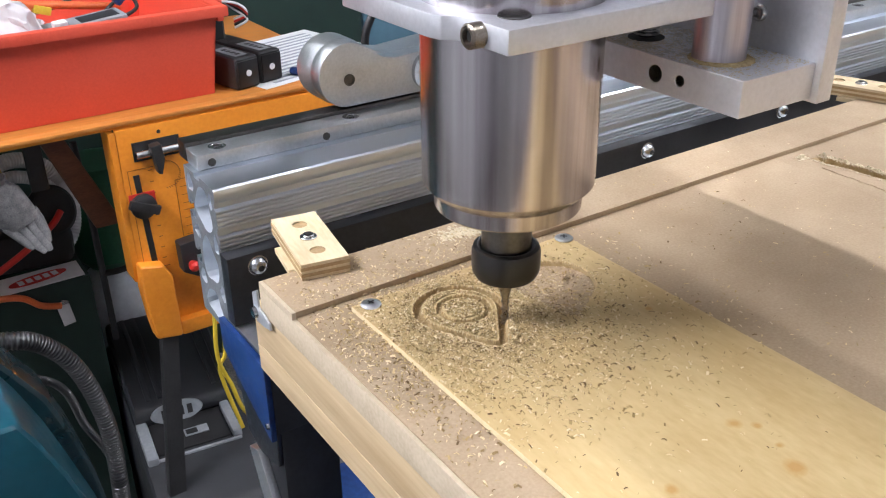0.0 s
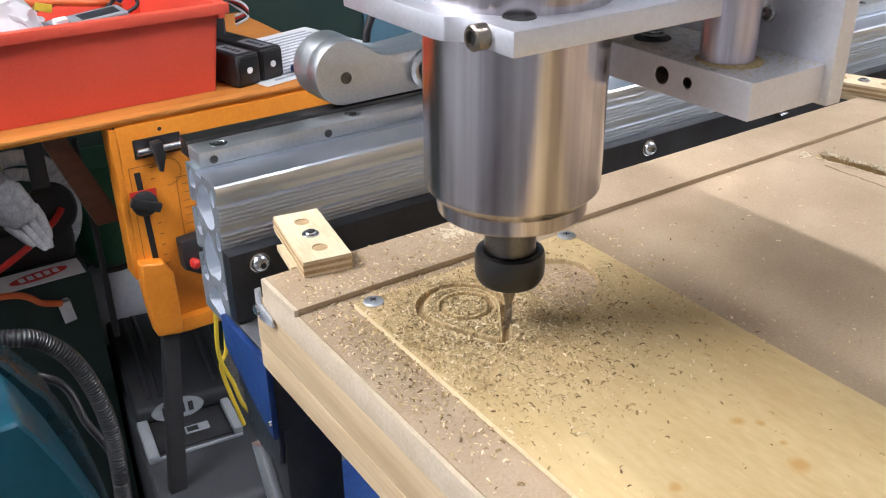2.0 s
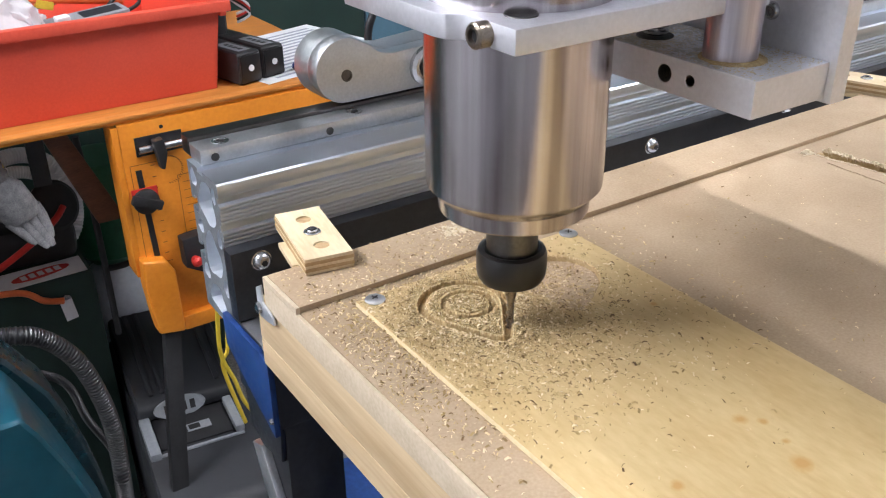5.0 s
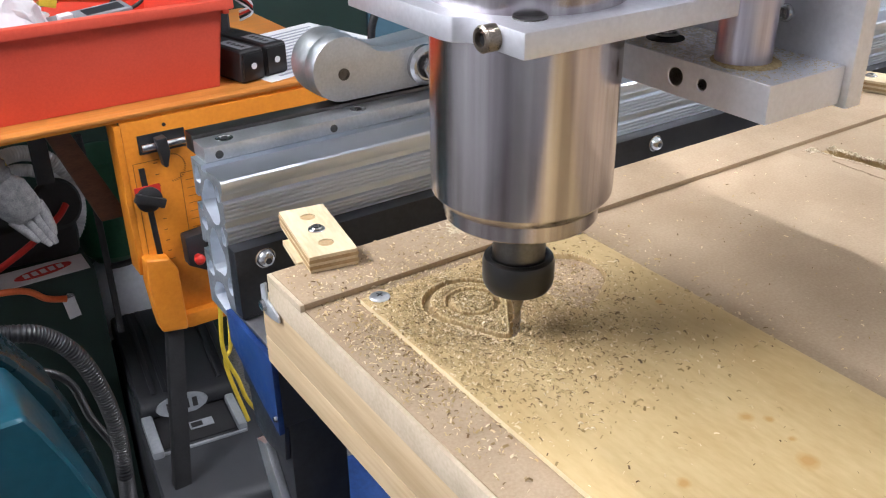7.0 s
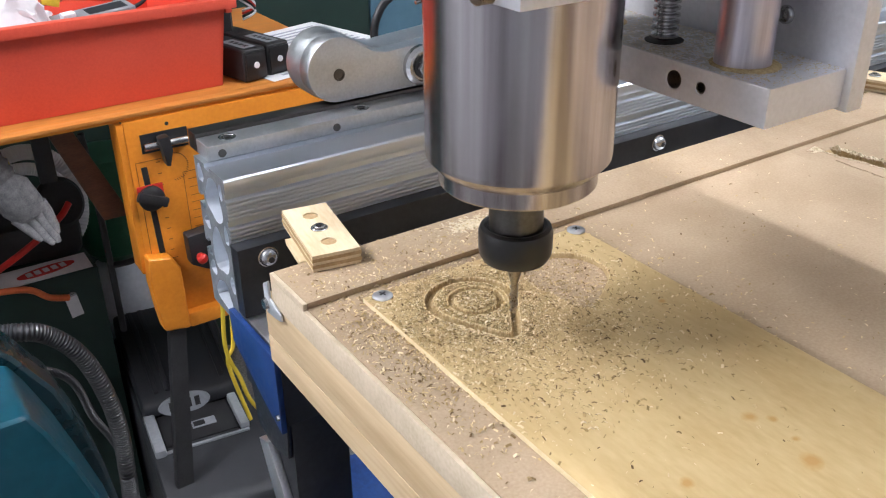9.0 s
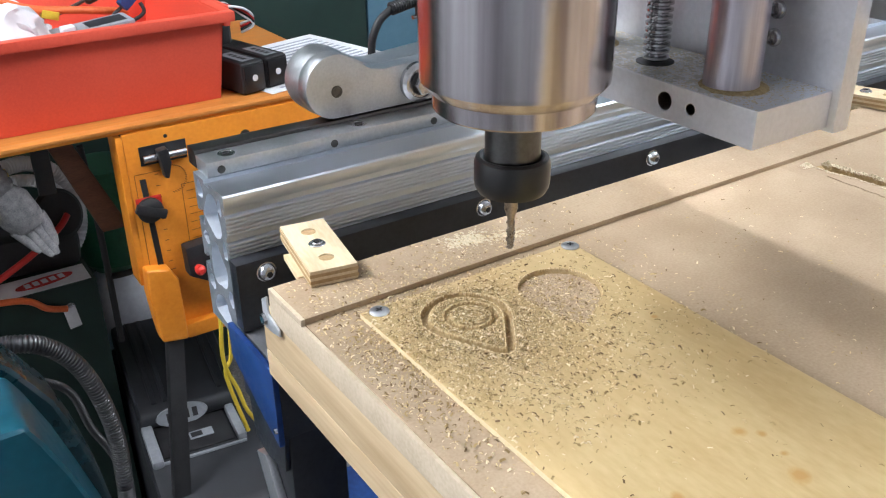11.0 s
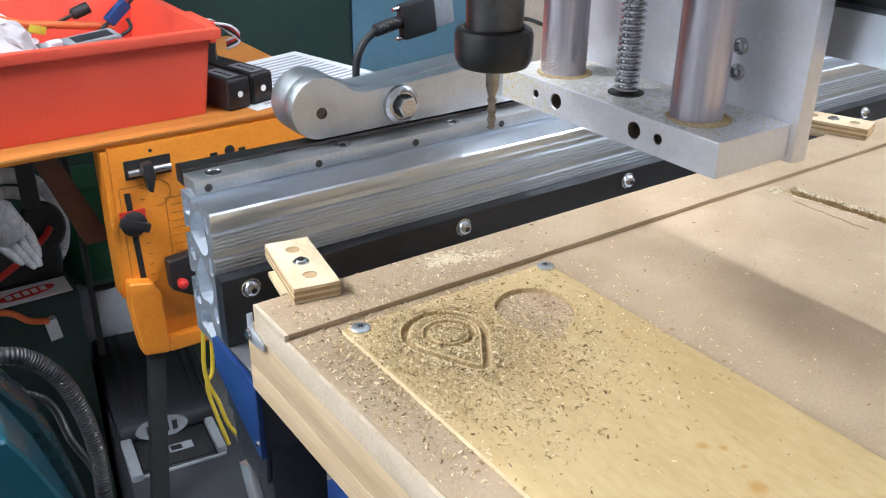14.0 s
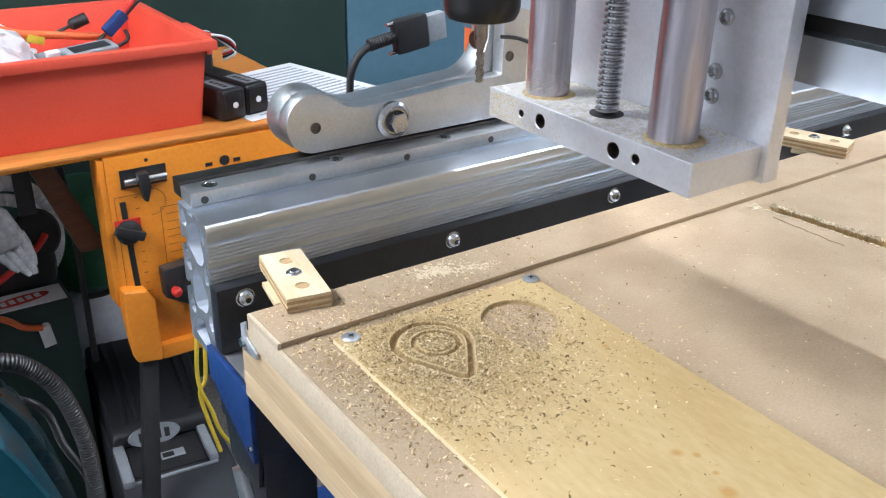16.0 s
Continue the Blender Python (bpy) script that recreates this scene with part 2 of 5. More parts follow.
def tube(points, radius, seg=12, ribs=0.0):
    """A pipe along a smooth line through points; ribs: depth of the rings of a corrugated hose."""
    pts = [Vector(p) for p in points]
    line = []
    for k in range(len(pts) - 1):
        p0, p1, p2, p3 = pts[max(k - 1, 0)], pts[k], pts[k + 1], pts[min(k + 2, len(pts) - 1)]
        n = max(6, int((p2 - p1).length / (radius * (0.095 if ribs else 1.0))))
        for i in range(n):
            u = i / n
            line.append(0.5 * ((2 * p1) + (p2 - p0) * u + (2 * p0 - 5 * p1 + 4 * p2 - p3) * u * u + (3 * p1 - p0 - 3 * p2 + p3) * u ** 3))
    line.append(pts[-1])
    bm = bmesh.new()
    rings, side = [], None
    for k, p in enumerate(line):
        d = (line[min(k + 1, len(line) - 1)] - line[max(k - 1, 0)]).normalized()
        side = (d.orthogonal() if side is None else side - d * side.dot(d)).normalized()
        up = d.cross(side)
        r = radius - (ribs if k % 4 in (0, 1) else 0)
        rings.append([bm.verts.new(p + r * (math.cos(a) * side + math.sin(a) * up)) for a in (2 * math.pi * i / seg for i in range(seg))])
    for a, b in zip(rings, rings[1:]):
        for k in range(seg):
            j = (k + 1) % seg
            bm.faces.new((a[k], a[j], b[j], b[k]))
    bm.faces.new(rings[0][::-1])
    bm.faces.new(rings[-1])
    bmesh.ops.recalc_face_normals(bm, faces=bm.faces)
    return bm


def moved(bm, m):
    bmesh.ops.transform(bm, matrix=m, verts=bm.verts)
    return bm


def joined(*bms):
    out = bmesh.new()
    for b in bms:
        me = bpy.data.meshes.new("joining")
        b.to_mesh(me)
        out.from_mesh(me)
        bpy.data.meshes.remove(me)
        b.free()
    return out


def holed_face(x, y0, y1, z0, z1, holes, depth, n=28):
    """A face across x, looking towards -x, with round blind holes (y, z, radius) bored into it."""
    bm = bmesh.new()
    holes = sorted(holes)
    cuts = [y0] + [(a[0] + a[2] + b[0] - b[2]) / 2 for a, b in zip(holes, holes[1:])] + [y1]
    for (cy, cz, r), lo, hi in zip(holes, cuts, cuts[1:]):
        angles = sorted([2 * math.pi * i / n for i in range(n)] + [math.atan2(v - cz, u - cy) % (2 * math.pi) for u in (lo, hi) for v in (z0, z1)])
        outer, rim, inner, deep = [], [], [], []
        for a in angles:
            c, s = math.cos(a), math.sin(a)
            q = min(((hi if c > 0 else lo) - cy) / c if abs(c) > 1e-6 else 9, ((z1 if s > 0 else z0) - cz) / s if abs(s) > 1e-6 else 9)
            outer.append(bm.verts.new((x, cy + q * c, cz + q * s)))
            rim.append(bm.verts.new((x, cy + (r + 0.0004) * c, cz + (r + 0.0004) * s)))
            inner.append(bm.verts.new((x + 0.0004, cy + r * c, cz + r * s)))
            deep.append(bm.verts.new((x + depth, cy + r * c, cz + r * s)))
        for i in range(len(angles)):
            j = (i + 1) % len(angles)
            for a, b in ((outer, rim), (rim, inner), (inner, deep)):
                bm.faces.new((a[i], b[i], b[j], a[j])).material_index = int(a is inner)
        bm.faces.new(deep).material_index = 1
    return bm


def flakes(points, sizes, rng):
    """Tiny lying flakes at points (x, y, z), each a tilted sliver."""
    bm = bmesh.new()
    for (x, y, z), s in zip(points, sizes):
        a, h = rng.uniform(0, math.pi), rng.uniform(0, 0.4) * s
        c, d, w = s * math.cos(a), s * math.sin(a), rng.uniform(0.3, 0.8)
        bm.faces.new([bm.verts.new(p) for p in ((x - c, y - d, z), (x + d * w, y - c * w, z + h), (x + c, y + d, z), (x - d * w, y + c * w, z + h))])
    return bm


def mesh_of(name, bm, mat, smooth=True):
    me = bpy.data.meshes.new(name)
    bm.to_mesh(me)
    bm.free()
    for m in mat if isinstance(mat, (list, tuple)) else (mat,):
        me.materials.append(m)
    if smooth:
        me.shade_smooth()
        me.set_sharp_from_angle(angle=radians(32))
    return me


def part(name, bm, mat, parent=None, label=""):
    ob = new(name, mesh_of(name, bm, mat))
    if parent is not None:
        ob.parent = parent
    return tagged(ob, label)


def thing(name, label, category, group="", at=(0, 0, 0), kind=""):
    """An Empty at the thing's base; its parts are written in world measures and hung under it."""
    ob = new(name)
    ob.location = at
    ob.empty_display_size = 0.02
    return tagged(ob, label, category, group, kind)


def hang(parent):
    """Puts the parts of a thing, built in world measures, where they belong under their parent's place."""
    shift = Matrix.Translation(-parent.location)
    for o in parent.children:
        o.data.transform(shift) if o.data.users == 1 else None
        for c in o.children:
            c.data.transform(shift) if c.data.users == 1 else None
    return parent


def solo(name, bm, mat, label, category, group="", kind=""):
    return tagged(new(name, mesh_of(name, bm, mat)), label, category, group, kind)


# ---------------------------------------------------------------- room
FLOOR = -1.12


def room():
    solo("floor", box(-2.2, 4.0, -2.5, 2.6, FLOOR - 0.1, FLOOR), CARPET, "speckled grey-brown workshop floor", "floor", kind="structure")
    solo("wall_north", box(-2.2, 4.0, 2.6, 2.75, FLOOR, 1.6), GREEN, "dark green workshop wall in shade", "wall", kind="structure")
    solo("wall_south", box(-2.2, 4.0, -2.65, -2.5, FLOOR, 1.6), CREAM, "plain cream workshop wall", "wall", kind="structure")
    solo("wall_west", box(-2.35, -2.2, -2.65, 2.75, FLOOR, 1.6), CREAM, "plain cream workshop wall", "wall", kind="structure")
    solo("wall_east", box(4.0, 4.15, -2.65, 2.75, FLOOR, 1.6), CREAM, "plain cream workshop wall", "wall", kind="structure")
    solo("ceiling", box(-2.35, 4.15, -2.65, 2.75, 1.6, 1.7), CREAM, "plain pale workshop ceiling", "ceiling", kind="structure")


room()


def ceiling_tube(x, y, rz, half=0.59):
    """Bare fluorescent tube on a white batten under the ceiling."""
    t = thing("ceiling_light", "bare fluorescent tube on a white ceiling batten, out of view", "ceiling light", "ceiling lights", (x, y, 1.6))
    part("batten", box(-half - 0.03, half + 0.03, -0.03, 0.03, -0.06, 0.0, 0.004), WHITE, t)
    for s in (-half - 0.015, half + 0.015):
        part("holder", box(s - 0.012, s + 0.012, -0.018, 0.018, -0.13, -0.06, 0.003), WHITE, t)
    part("tube", lathe([(0, -half), (0.018, -half), (0.018, half), (0, half)], (0, 0, -0.11), "x", 16), GLOW, t, "glowing white tube")
    t.matrix_world = pose(x, y, 1.6, 0, 0, rz)
    return t


ceiling_tube(-1.05, 0.75, 60)
# extra short tube, unseen, added to brighten the faces turned to -x
ceiling_tube(-1.45, 0.25, 60, 0.26)
ceiling_tube(1.05, -0.15, 90, 0.30)
ceiling_tube(1.85, -0.50, 90, 0.32)

# ---------------------------------------------------------------- bed of the machine
BED_X, BED_Y = 1.15, -0.95
TRENCH = (0.378, 0.462, -0.30, -0.0015)


def bed():
    t = thing("machine_bed", "layered router bed of brown board on pale pine", "machine bed", at=(0, 0, -0.062))
    for k, b in enumerate((box(0, TRENCH[0], BED_Y, 0.041, -0.016, 0.0), box(TRENCH[1], BED_X, BED_Y, 0.041, -0.016, 0.0), box(TRENCH[0], TRENCH[1], TRENCH[3], 0.041, -0.016, 0.0), box(TRENCH[0], TRENCH[1], BED_Y, TRENCH[2], -0.016, 0.0))):
        part("top_board", b, MDF, t, "brown milled fibreboard top")
    part("edge_lipping", box(-0.0025, 0, BED_Y, 0.041, -0.0165, -0.0006, 0.0005), MDF_EDGE, t, "pale cut board edge")
    part("raised_strip", box(0, BED_X, 0.0, 0.041, 0.0, 0.0035, 0.0005), MDF, t, "unmilled strip of board left higher")
    part("strip_end", box(-0.0025, 0, 0.0, 0.041, -0.0006, 0.0034, 0.0003), MDF_EDGE, t)
    part("pine_rail", box(-0.0015, 0.05, BED_Y, 0.056, -0.0435, -0.0165, 0.001), PINE, t, "pale pine bearer with long grain")
    part("pine_rail", box(-0.0015, 0.05, BED_Y, 0.056, -0.062, -0.0437, 0.001), PINE, t, "pale pine bearer with long grain")
    part("bearer", box(0.05, BED_X, BED_Y, 0.056, -0.062, -0.0165, 0.001), PINE, t)
    return hang(t)


bed()


def corner_bracket():
    t = thing("corner_bracket", "bent grey metal bracket at the bed corner", "bracket", at=(0, 0.05, -0.035))
    part("plate", prism([(0.0485, -0.006), (0.0415, -0.0015), (0.0412, -0.0125), (0.031, -0.0155), (0.028, -0.0168), (0.027, -0.0205), (0.036, -0.0225), (0.046, -0.0235), (0.0485, -0.0190)], -0.0042, -0.0027, "x", 0.0006), SAWN, t)
    part("slot_screw", lathe([(0, 0), (0.0035, 0), (0.003, 0.002), (0, 0.0024)], (-0.0042, 0.0455, -0.0175), "-x", 16), STEEL, t)
    return hang(t)


corner_bracket()


def clamp_block(m):
    """Layered ply hold-down with three holes, on a spacer."""
    t = thing("hold_down_block", "pale plywood hold-down block with three holes and bolt", "clamp block", "hold-down blocks")
    w, l, h = 0.0272, 0.0635, 0.0096
    hole = [(l * k, 0.0045) for k in (0.22, 0.5, 0.78)]
    layers = 5
    for k in range(layers):
        z0, z1 = h * k / layers, h * (k + 1) / layers
        bm = bmesh.new()
        if k < layers - 1:
            bm = box(-0.0004 * (k % 2), w + 0.0004 * (k % 2), -0.0004 * (k % 2), l, z0, z1)
        else:
            # top veneer with real holes: quads round each hole
            bm = bmesh.new()
            n = 24
            ys = [0.0, l * 0.36, l * 0.64, l]
            for s in range(3):
                cy, r = hole[s]
                corner = [(w, ys[s + 1]), (0, ys[s + 1]), (0, ys[s]), (w, ys[s])]
                outer, inner, low = [], [], []
                for i in range(n):
                    a = 2 * math.pi * (i + 0.5) / n
                    dx, dy = math.cos(a), math.sin(a)
                    tx = ((w if dx > 0 else 0) - w / 2) / dx if abs(dx) > 1e-6 else 9
                    ty = ((ys[s + 1] if dy > 0 else ys[s]) - cy) / dy if abs(dy) > 1e-6 else 9
                    q = min(tx, ty)
                    outer.append(bm.verts.new((w / 2 + q * dx, cy + q * dy, z1)))
                    inner.append(bm.verts.new((w / 2 + r * dx, cy + r * dy, z1)))
                    low.append(bm.verts.new((w / 2 + r * dx, cy + r * dy, z0 + 0.0002)))
                cs = [bm.verts.new((*c, z1)) for c in corner]
                for i in range(n):
                    j = (i + 1) % n
                    bm.faces.new((outer[i], outer[j], inner[j], inner[i]))
                    bm.faces.new((inner[i], inner[j], low[j], low[i]))
                for c in cs:
                    near = sorted(range(n), key=lambda i: (outer[i].co - c.co).length)[:2]
                    bm.faces.new((c, outer[near[0]], outer[near[1]]))
                bm.faces.new(low)
            bmesh.ops.recalc_face_normals(bm, faces=bm.faces)
            side = box(0, w, 0, l, z0, z1 - 0.00001)
            bmesh.ops.delete(side, geom=[f for f in side.faces if f.normal.z > 0.9], context="FACES")
            bm = joined(bm, side)
        part("ply_sheet", bm, PALE_PLY if k % 2 == 0 else PLY_LAYER, t)
    for s in (0, 2):
        part("hole_wall", lathe([(0.0044, h - 0.0055), (0.0044, h - 0.0009)], (w / 2, hole[s][0], 0), seg=20), PLY_LAYER, t)
    b = part("hex_bolt", lathe([(0, h - 0.001), (0.0050, h - 0.001), (0.0050, h + 0.0005), (0.0046, h + 0.0008), (0.0034, h + 0.0008), (0.0034, h + 0.0016), (0.0030, h + 0.0020), (0, h + 0.0018)], (w / 2, hole[1][0], 0), seg=28), STEEL, t, "zinc bolt with washer")
    part("socket", lathe([(0, h + 0.0016), (0.0019, h + 0.0019), (0.0019, h + 0.0022), (0, h + 0.0021)], (w / 2, hole[1][0], 0), seg=6), BLACK, b)
    part("spacer", box(-0.0035, w - 0.006, l * 0.24, l * 0.72, -0.0036, -0.0002, 0.0004), PALE_PLY, t)
    t.matrix_world = m
    return t


first = clamp_block(pose(0.0172, 0.0272, 0.0037, 0, 0, -10))
copy_thing(first, pose(0.548, 0.013, 0.0036, 0, 0, 20))


# ---------------------------------------------------------------- workpiece
def drop_shape(x, y, cx, cy, r, tx, ty, s):
    """Signed distance to a drop: the hull of a large and a small disc."""
    d = np.hypot(tx - cx, ty - cy)
    ux, uy = (tx - cx) / d, (ty - cy) / d
    px, py = x - cx, y - cy
    a, b = np.abs(px * -uy + py * ux), px * ux + py * uy
    k = (r - s) / d
    c = math.sqrt(1 - k * k)
    m = a * -k + b * c  # along the flank
    return np.where(m < 0, np.hypot(a, b) - r, np.where(m > c * d, np.hypot(a, b - d) - s, a * c + b * k - r))


PLY_L, PLY_R, PLY_B, PLY_TOP = 0.0265, 0.1705, -0.0105, 0.0032


POCKET = material("dusty_board", (0.46, 0.34, 0.22), (0.62, 0.48, 0.33), 60, (0.8, 0.9), bump=0.1, spec=0.2)
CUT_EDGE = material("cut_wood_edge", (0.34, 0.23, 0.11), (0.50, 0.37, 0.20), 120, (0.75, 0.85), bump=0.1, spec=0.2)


def workpiece():
    xs = np.linspace(PLY_L, PLY_R, 344)
    ys = np.r_[np.linspace(-0.80, -0.12, 50), np.arange(-0.112, PLY_B - 0.0002, 0.00042), PLY_B]
    X, Y = np.meshgrid(xs, ys, indexing="ij")
    rng = np.random.default_rng(4)
    rough = rng.normal(0, 1, X.shape)
    rough = (rough + np.roll(rough, 1, 0) + np.roll(rough, 1, 1) + np.roll(rough, 2, 0)) / 4
    cut = drop_shape(X, Y, 0.0705, -0.0445, 0.0215, 0.0685, -0.0775, 0.0045)
    ring = np.hypot(X - 0.0725, Y + 0.0455) - 0.0125
    pocket = drop_shape(X, Y, 0.1290, -0.0500, 0.0225, 0.1175, -0.0775, 0.0060)
    wall = lambda d, w: np.clip(0.5 - d / w, 0, 1)
    depth = 0.0030 * wall(np.abs(cut + 0.0005 * rough) - 0.0018, 0.0006)
    depth = np.maximum(depth, 0.0028 * wall(np.abs(ring + 0.0008 * rough) - 0.0012, 0.0008) * np.clip(0.5 + 0.9 * np.sin(np.arctan2(Y + 0.0455, X - 0.0725) * 1.0 + 2.4), 0.65, 1))
    depth = np.maximum(depth, wall(pocket, 0.0007) * (0.0027 + 0.00025 * rough))
    Z = PLY_TOP - depth - 0.00012 * np.clip(rough, 0, 2) * (depth > 0)
    ragged = np.clip(0.6 + 1.2 * rough, 0, 1.6)
    burr = ragged * (0.0006 * np.exp(-((np.abs(cut) - 0.0024) / 0.0004) ** 2) + 0.0004 * np.exp(-((np.abs(ring) - 0.0019) / 0.0004) ** 2) + 0.0004 * np.exp(-((pocket - 0.0006) / 0.0004) ** 2))
    Z = Z + np.where(depth < 0.0004, burr, 0)
    edge = (X <= PLY_L + 1e-6) | (X >= PLY_R - 1e-6) | (Y >= PLY_B - 1e-6) | (Y <= -0.7999)
    Z = np.where(edge, PLY_TOP - 0.0002, Z)
    n, m = X.shape
    verts = np.stack([X, Y, Z], -1).reshape(-1, 3)
    idx = np.arange(n * m).reshape(n, m)
    faces = np.stack([idx[:-1, :-1], idx[1:, :-1], idx[1:, 1:], idx[:-1, 1:]], -1).reshape(-1, 4)
    rim = np.r_[idx[0, :], idx[1:, -1], idx[-1, -2::-1], idx[-2:0:-1, 0]]
    low = verts[rim].copy()
    low[:, 2] = 0.0002
    base = len(verts)
    verts = np.r_[verts, low]
    k = np.arange(len(rim))
    j = (k + 1) % len(rim)
    skirt = np.stack([rim[k], base + k, base + j, rim[j]], -1)
    me = bpy.data.meshes.new("workpiece_sheet")
    me.from_pydata(verts.tolist(), [], np.r_[faces, skirt[:, ::-1]].tolist())
    me.update()
    me.shade_flat()
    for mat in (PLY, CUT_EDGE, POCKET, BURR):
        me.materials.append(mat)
    mean = lambda q: (q[:-1, :-1] + q[1:, :-1] + q[1:, 1:] + q[:-1, 1:]) / 4
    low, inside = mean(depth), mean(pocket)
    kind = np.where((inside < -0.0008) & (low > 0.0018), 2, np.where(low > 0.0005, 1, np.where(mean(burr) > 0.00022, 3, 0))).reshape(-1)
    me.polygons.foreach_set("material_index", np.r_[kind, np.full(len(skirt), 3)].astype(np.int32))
    return tagged(new("workpiece_sheet", me), "thin yellow varnished ply sheet with cut teardrop shapes", "workpiece")


workpiece()


def wood_screw(x, y, turn):
    t = thing("wood_screw", "zinc cross-head screw holding the ply sheet down", "screw", "hold-down screws", (x, y, PLY_TOP))
    part("head", lathe([(0, -0.0012), (0.0030, -0.0012), (0.0054, 0.0), (0.0054, 0.0005), (0.0044, 0.0012), (0.0024, 0.0015), (0, 0.0016)], (0, 0, 0.0004), seg=32), CAST, t)
    for a in (0, 90):
        part("slot", moved(box(-0.0020, 0.0020, -0.0004, 0.0004, 0.0016, 0.0021), pose(0, 0, 0, 0, 0, a + turn)), BLACK, t)
    return t


wood_screw(0.0352, -0.0155, 20)
wood_screw(0.1665, -0.0150, 50)


# ---------------------------------------------------------------- long rail beside the bed
def rail_outline():
    """Section of the rail in (y, z): ribbed front face, grooved top, slotted back."""
    f, top, low = 0.125, 0.025, -0.082
    pts = [(0.132, low), (0.176, low)]
    for z in (-0.044, -0.010):
        pts += [(0.176, z + 0.003), (0.171, z + 0.003), (0.171, z), (0.166, z), (0.166, z + 0.012), (0.171, z + 0.012), (0.171, z + 0.009), (0.176, z + 0.009)]
    pts += [(0.176, top), (0.158, top), (0.158, 0.0222), (0.149, 0.0222), (0.1485, top), (0.129, top), (f + 0.0015, top - 0.0005), (f + 0.0004, top - 0.0016)]
    pts += [(f, top - 0.004), (f + 0.0002, 0.0165), (f + 0.0008, 0.0156), (f + 0.003, 0.0150), (f + 0.003, 0.0108)]
    z = 0.0104
    for count, gap in ((5, 0.0046), (4, 0.0)):
        for k in range(count):
            pts += [(f + 0.0011, z), (f + 0.0003, z - 0.0004), (f, z - 0.0010), (f, z - 0.0017), (f + 0.0003, z - 0.0022), (f + 0.0011, z - 0.0026)]
            z -= 0.0028
        if gap:
            pts += [(f + 0.003, z - 0.0002), (f + 0.003, z - gap + 0.0004)]
            z -= gap
    return pts + [(f, z - 0.0006), (f, -0.066), (0.132, -0.072)]


def hollow_rail(x0, x1):
    """The extrusion with open chambers running through it."""
    bm = bmesh.new()
    loops = [rail_outline()]
    for cy, cz, ry, rz, ph in ((0.148, 0.0035, 0.0130, 0.0145, 0.6), (0.149, -0.034, 0.0130, 0.0155, 2.2), (0.152, -0.0675, 0.0130, 0.0095, 1.1), (0.1338, 0.0140, 0.0030, 0.0055, 0.3), (0.1675, 0.0155, 0.0050, 0.0060, 2.0), (0.133, -0.0160, 0.0034, 0.0065, 1.9), (0.166, -0.0185, 0.0050, 0.0045, 0.2), (0.133, -0.0515, 0.0038, 0.0060, 0.4), (0.1665, -0.0525, 0.0050, 0.0055, 1.1)):
        ring = []
        for i in range(24):
            a = 2 * math.pi * i / 24
            r = 1.04 + 0.12 * math.cos(3 * a + ph) + 0.05 * math.cos(5 * a + 2 * ph)
            ring.append((cy + ry * r * math.cos(a), cz + rz * r * math.sin(a)))
        loops.append(ring)
    ends = {x0: [], x1: []}
    for ring in loops:
        va, vb = [[bm.verts.new((x, *p)) for p in ring] for x in (x0, x1)]
        n = len(ring)
        for k in range(n):
            bm.faces.new((va[k], va[(k + 1) % n], vb[(k + 1) % n], vb[k])).material_index = 0 if ring is loops[0] else 2
        for x, vs in ((x0, va), (x1, vb)):
            ends[x] += [bm.edges.get((vs[k], vs[(k + 1) % n])) for k in range(n)]
    for x in ends:
        for g in bmesh.ops.triangle_fill(bm, use_beauty=True, use_dissolve=False, edges=ends[x])["geom"]:
            if isinstance(g, bmesh.types.BMFace):
                g.material_index, g.smooth = 1, False
    bmesh.ops.recalc_face_normals(bm, faces=bm.faces)
    return bm


def long_rail():
    t = thing("linear_rail_beam", "long ribbed aluminium extrusion carrying a guide bar", "rail beam", at=(0.005, 0.17, -0.066))
    part("extrusion", hollow_rail(0.0075, 1.4), [EXTRUSION, SAW_FACE, CHAMBER], t, "bright ribbed aluminium extrusion with hollow chambers")
    bar = part("guide_bar", box(0.0110, 1.4, 0.158, 0.1780, 0.0252, 0.0352, 0.0007), CAST, t, "flat aluminium guide bar with screw holes")
    part("steel_way", box(0.0110, 1.4, 0.1785, 0.1925, 0.0252, 0.0374, 0.0007), DARK_STEEL, t, "dark steel running strip")
    for k in range(13):
        x = 0.0285 + 0.0985 * k
        s = part("countersunk_screw", lathe([(0, 0.0348), (0.0056, 0.0353), (0.0058, 0.0357), (0.0048, 0.0357), (0.0044, 0.0354), (0, 0.0354)], (x, 0.168, 0), seg=24), STEEL, t)
        part("recess", lathe([(0, 0.0355), (0.0028, 0.0355), (0.0028, 0.0359), (0, 0.0358)], (x, 0.168, 0), seg=6), BLACK, s)
        g = part("grub_screw", lathe([(0.0027, -0.0002), (0.0027, 0.0005), (0.0020, 0.0005), (0.0018, 0.0003), (0, 0.0003)], (0.0205 + 0.0985 * k * 0.83, 0.158, 0.0293), "-y", 20), DARK_STEEL, t)
    return hang(t)


long_rail()


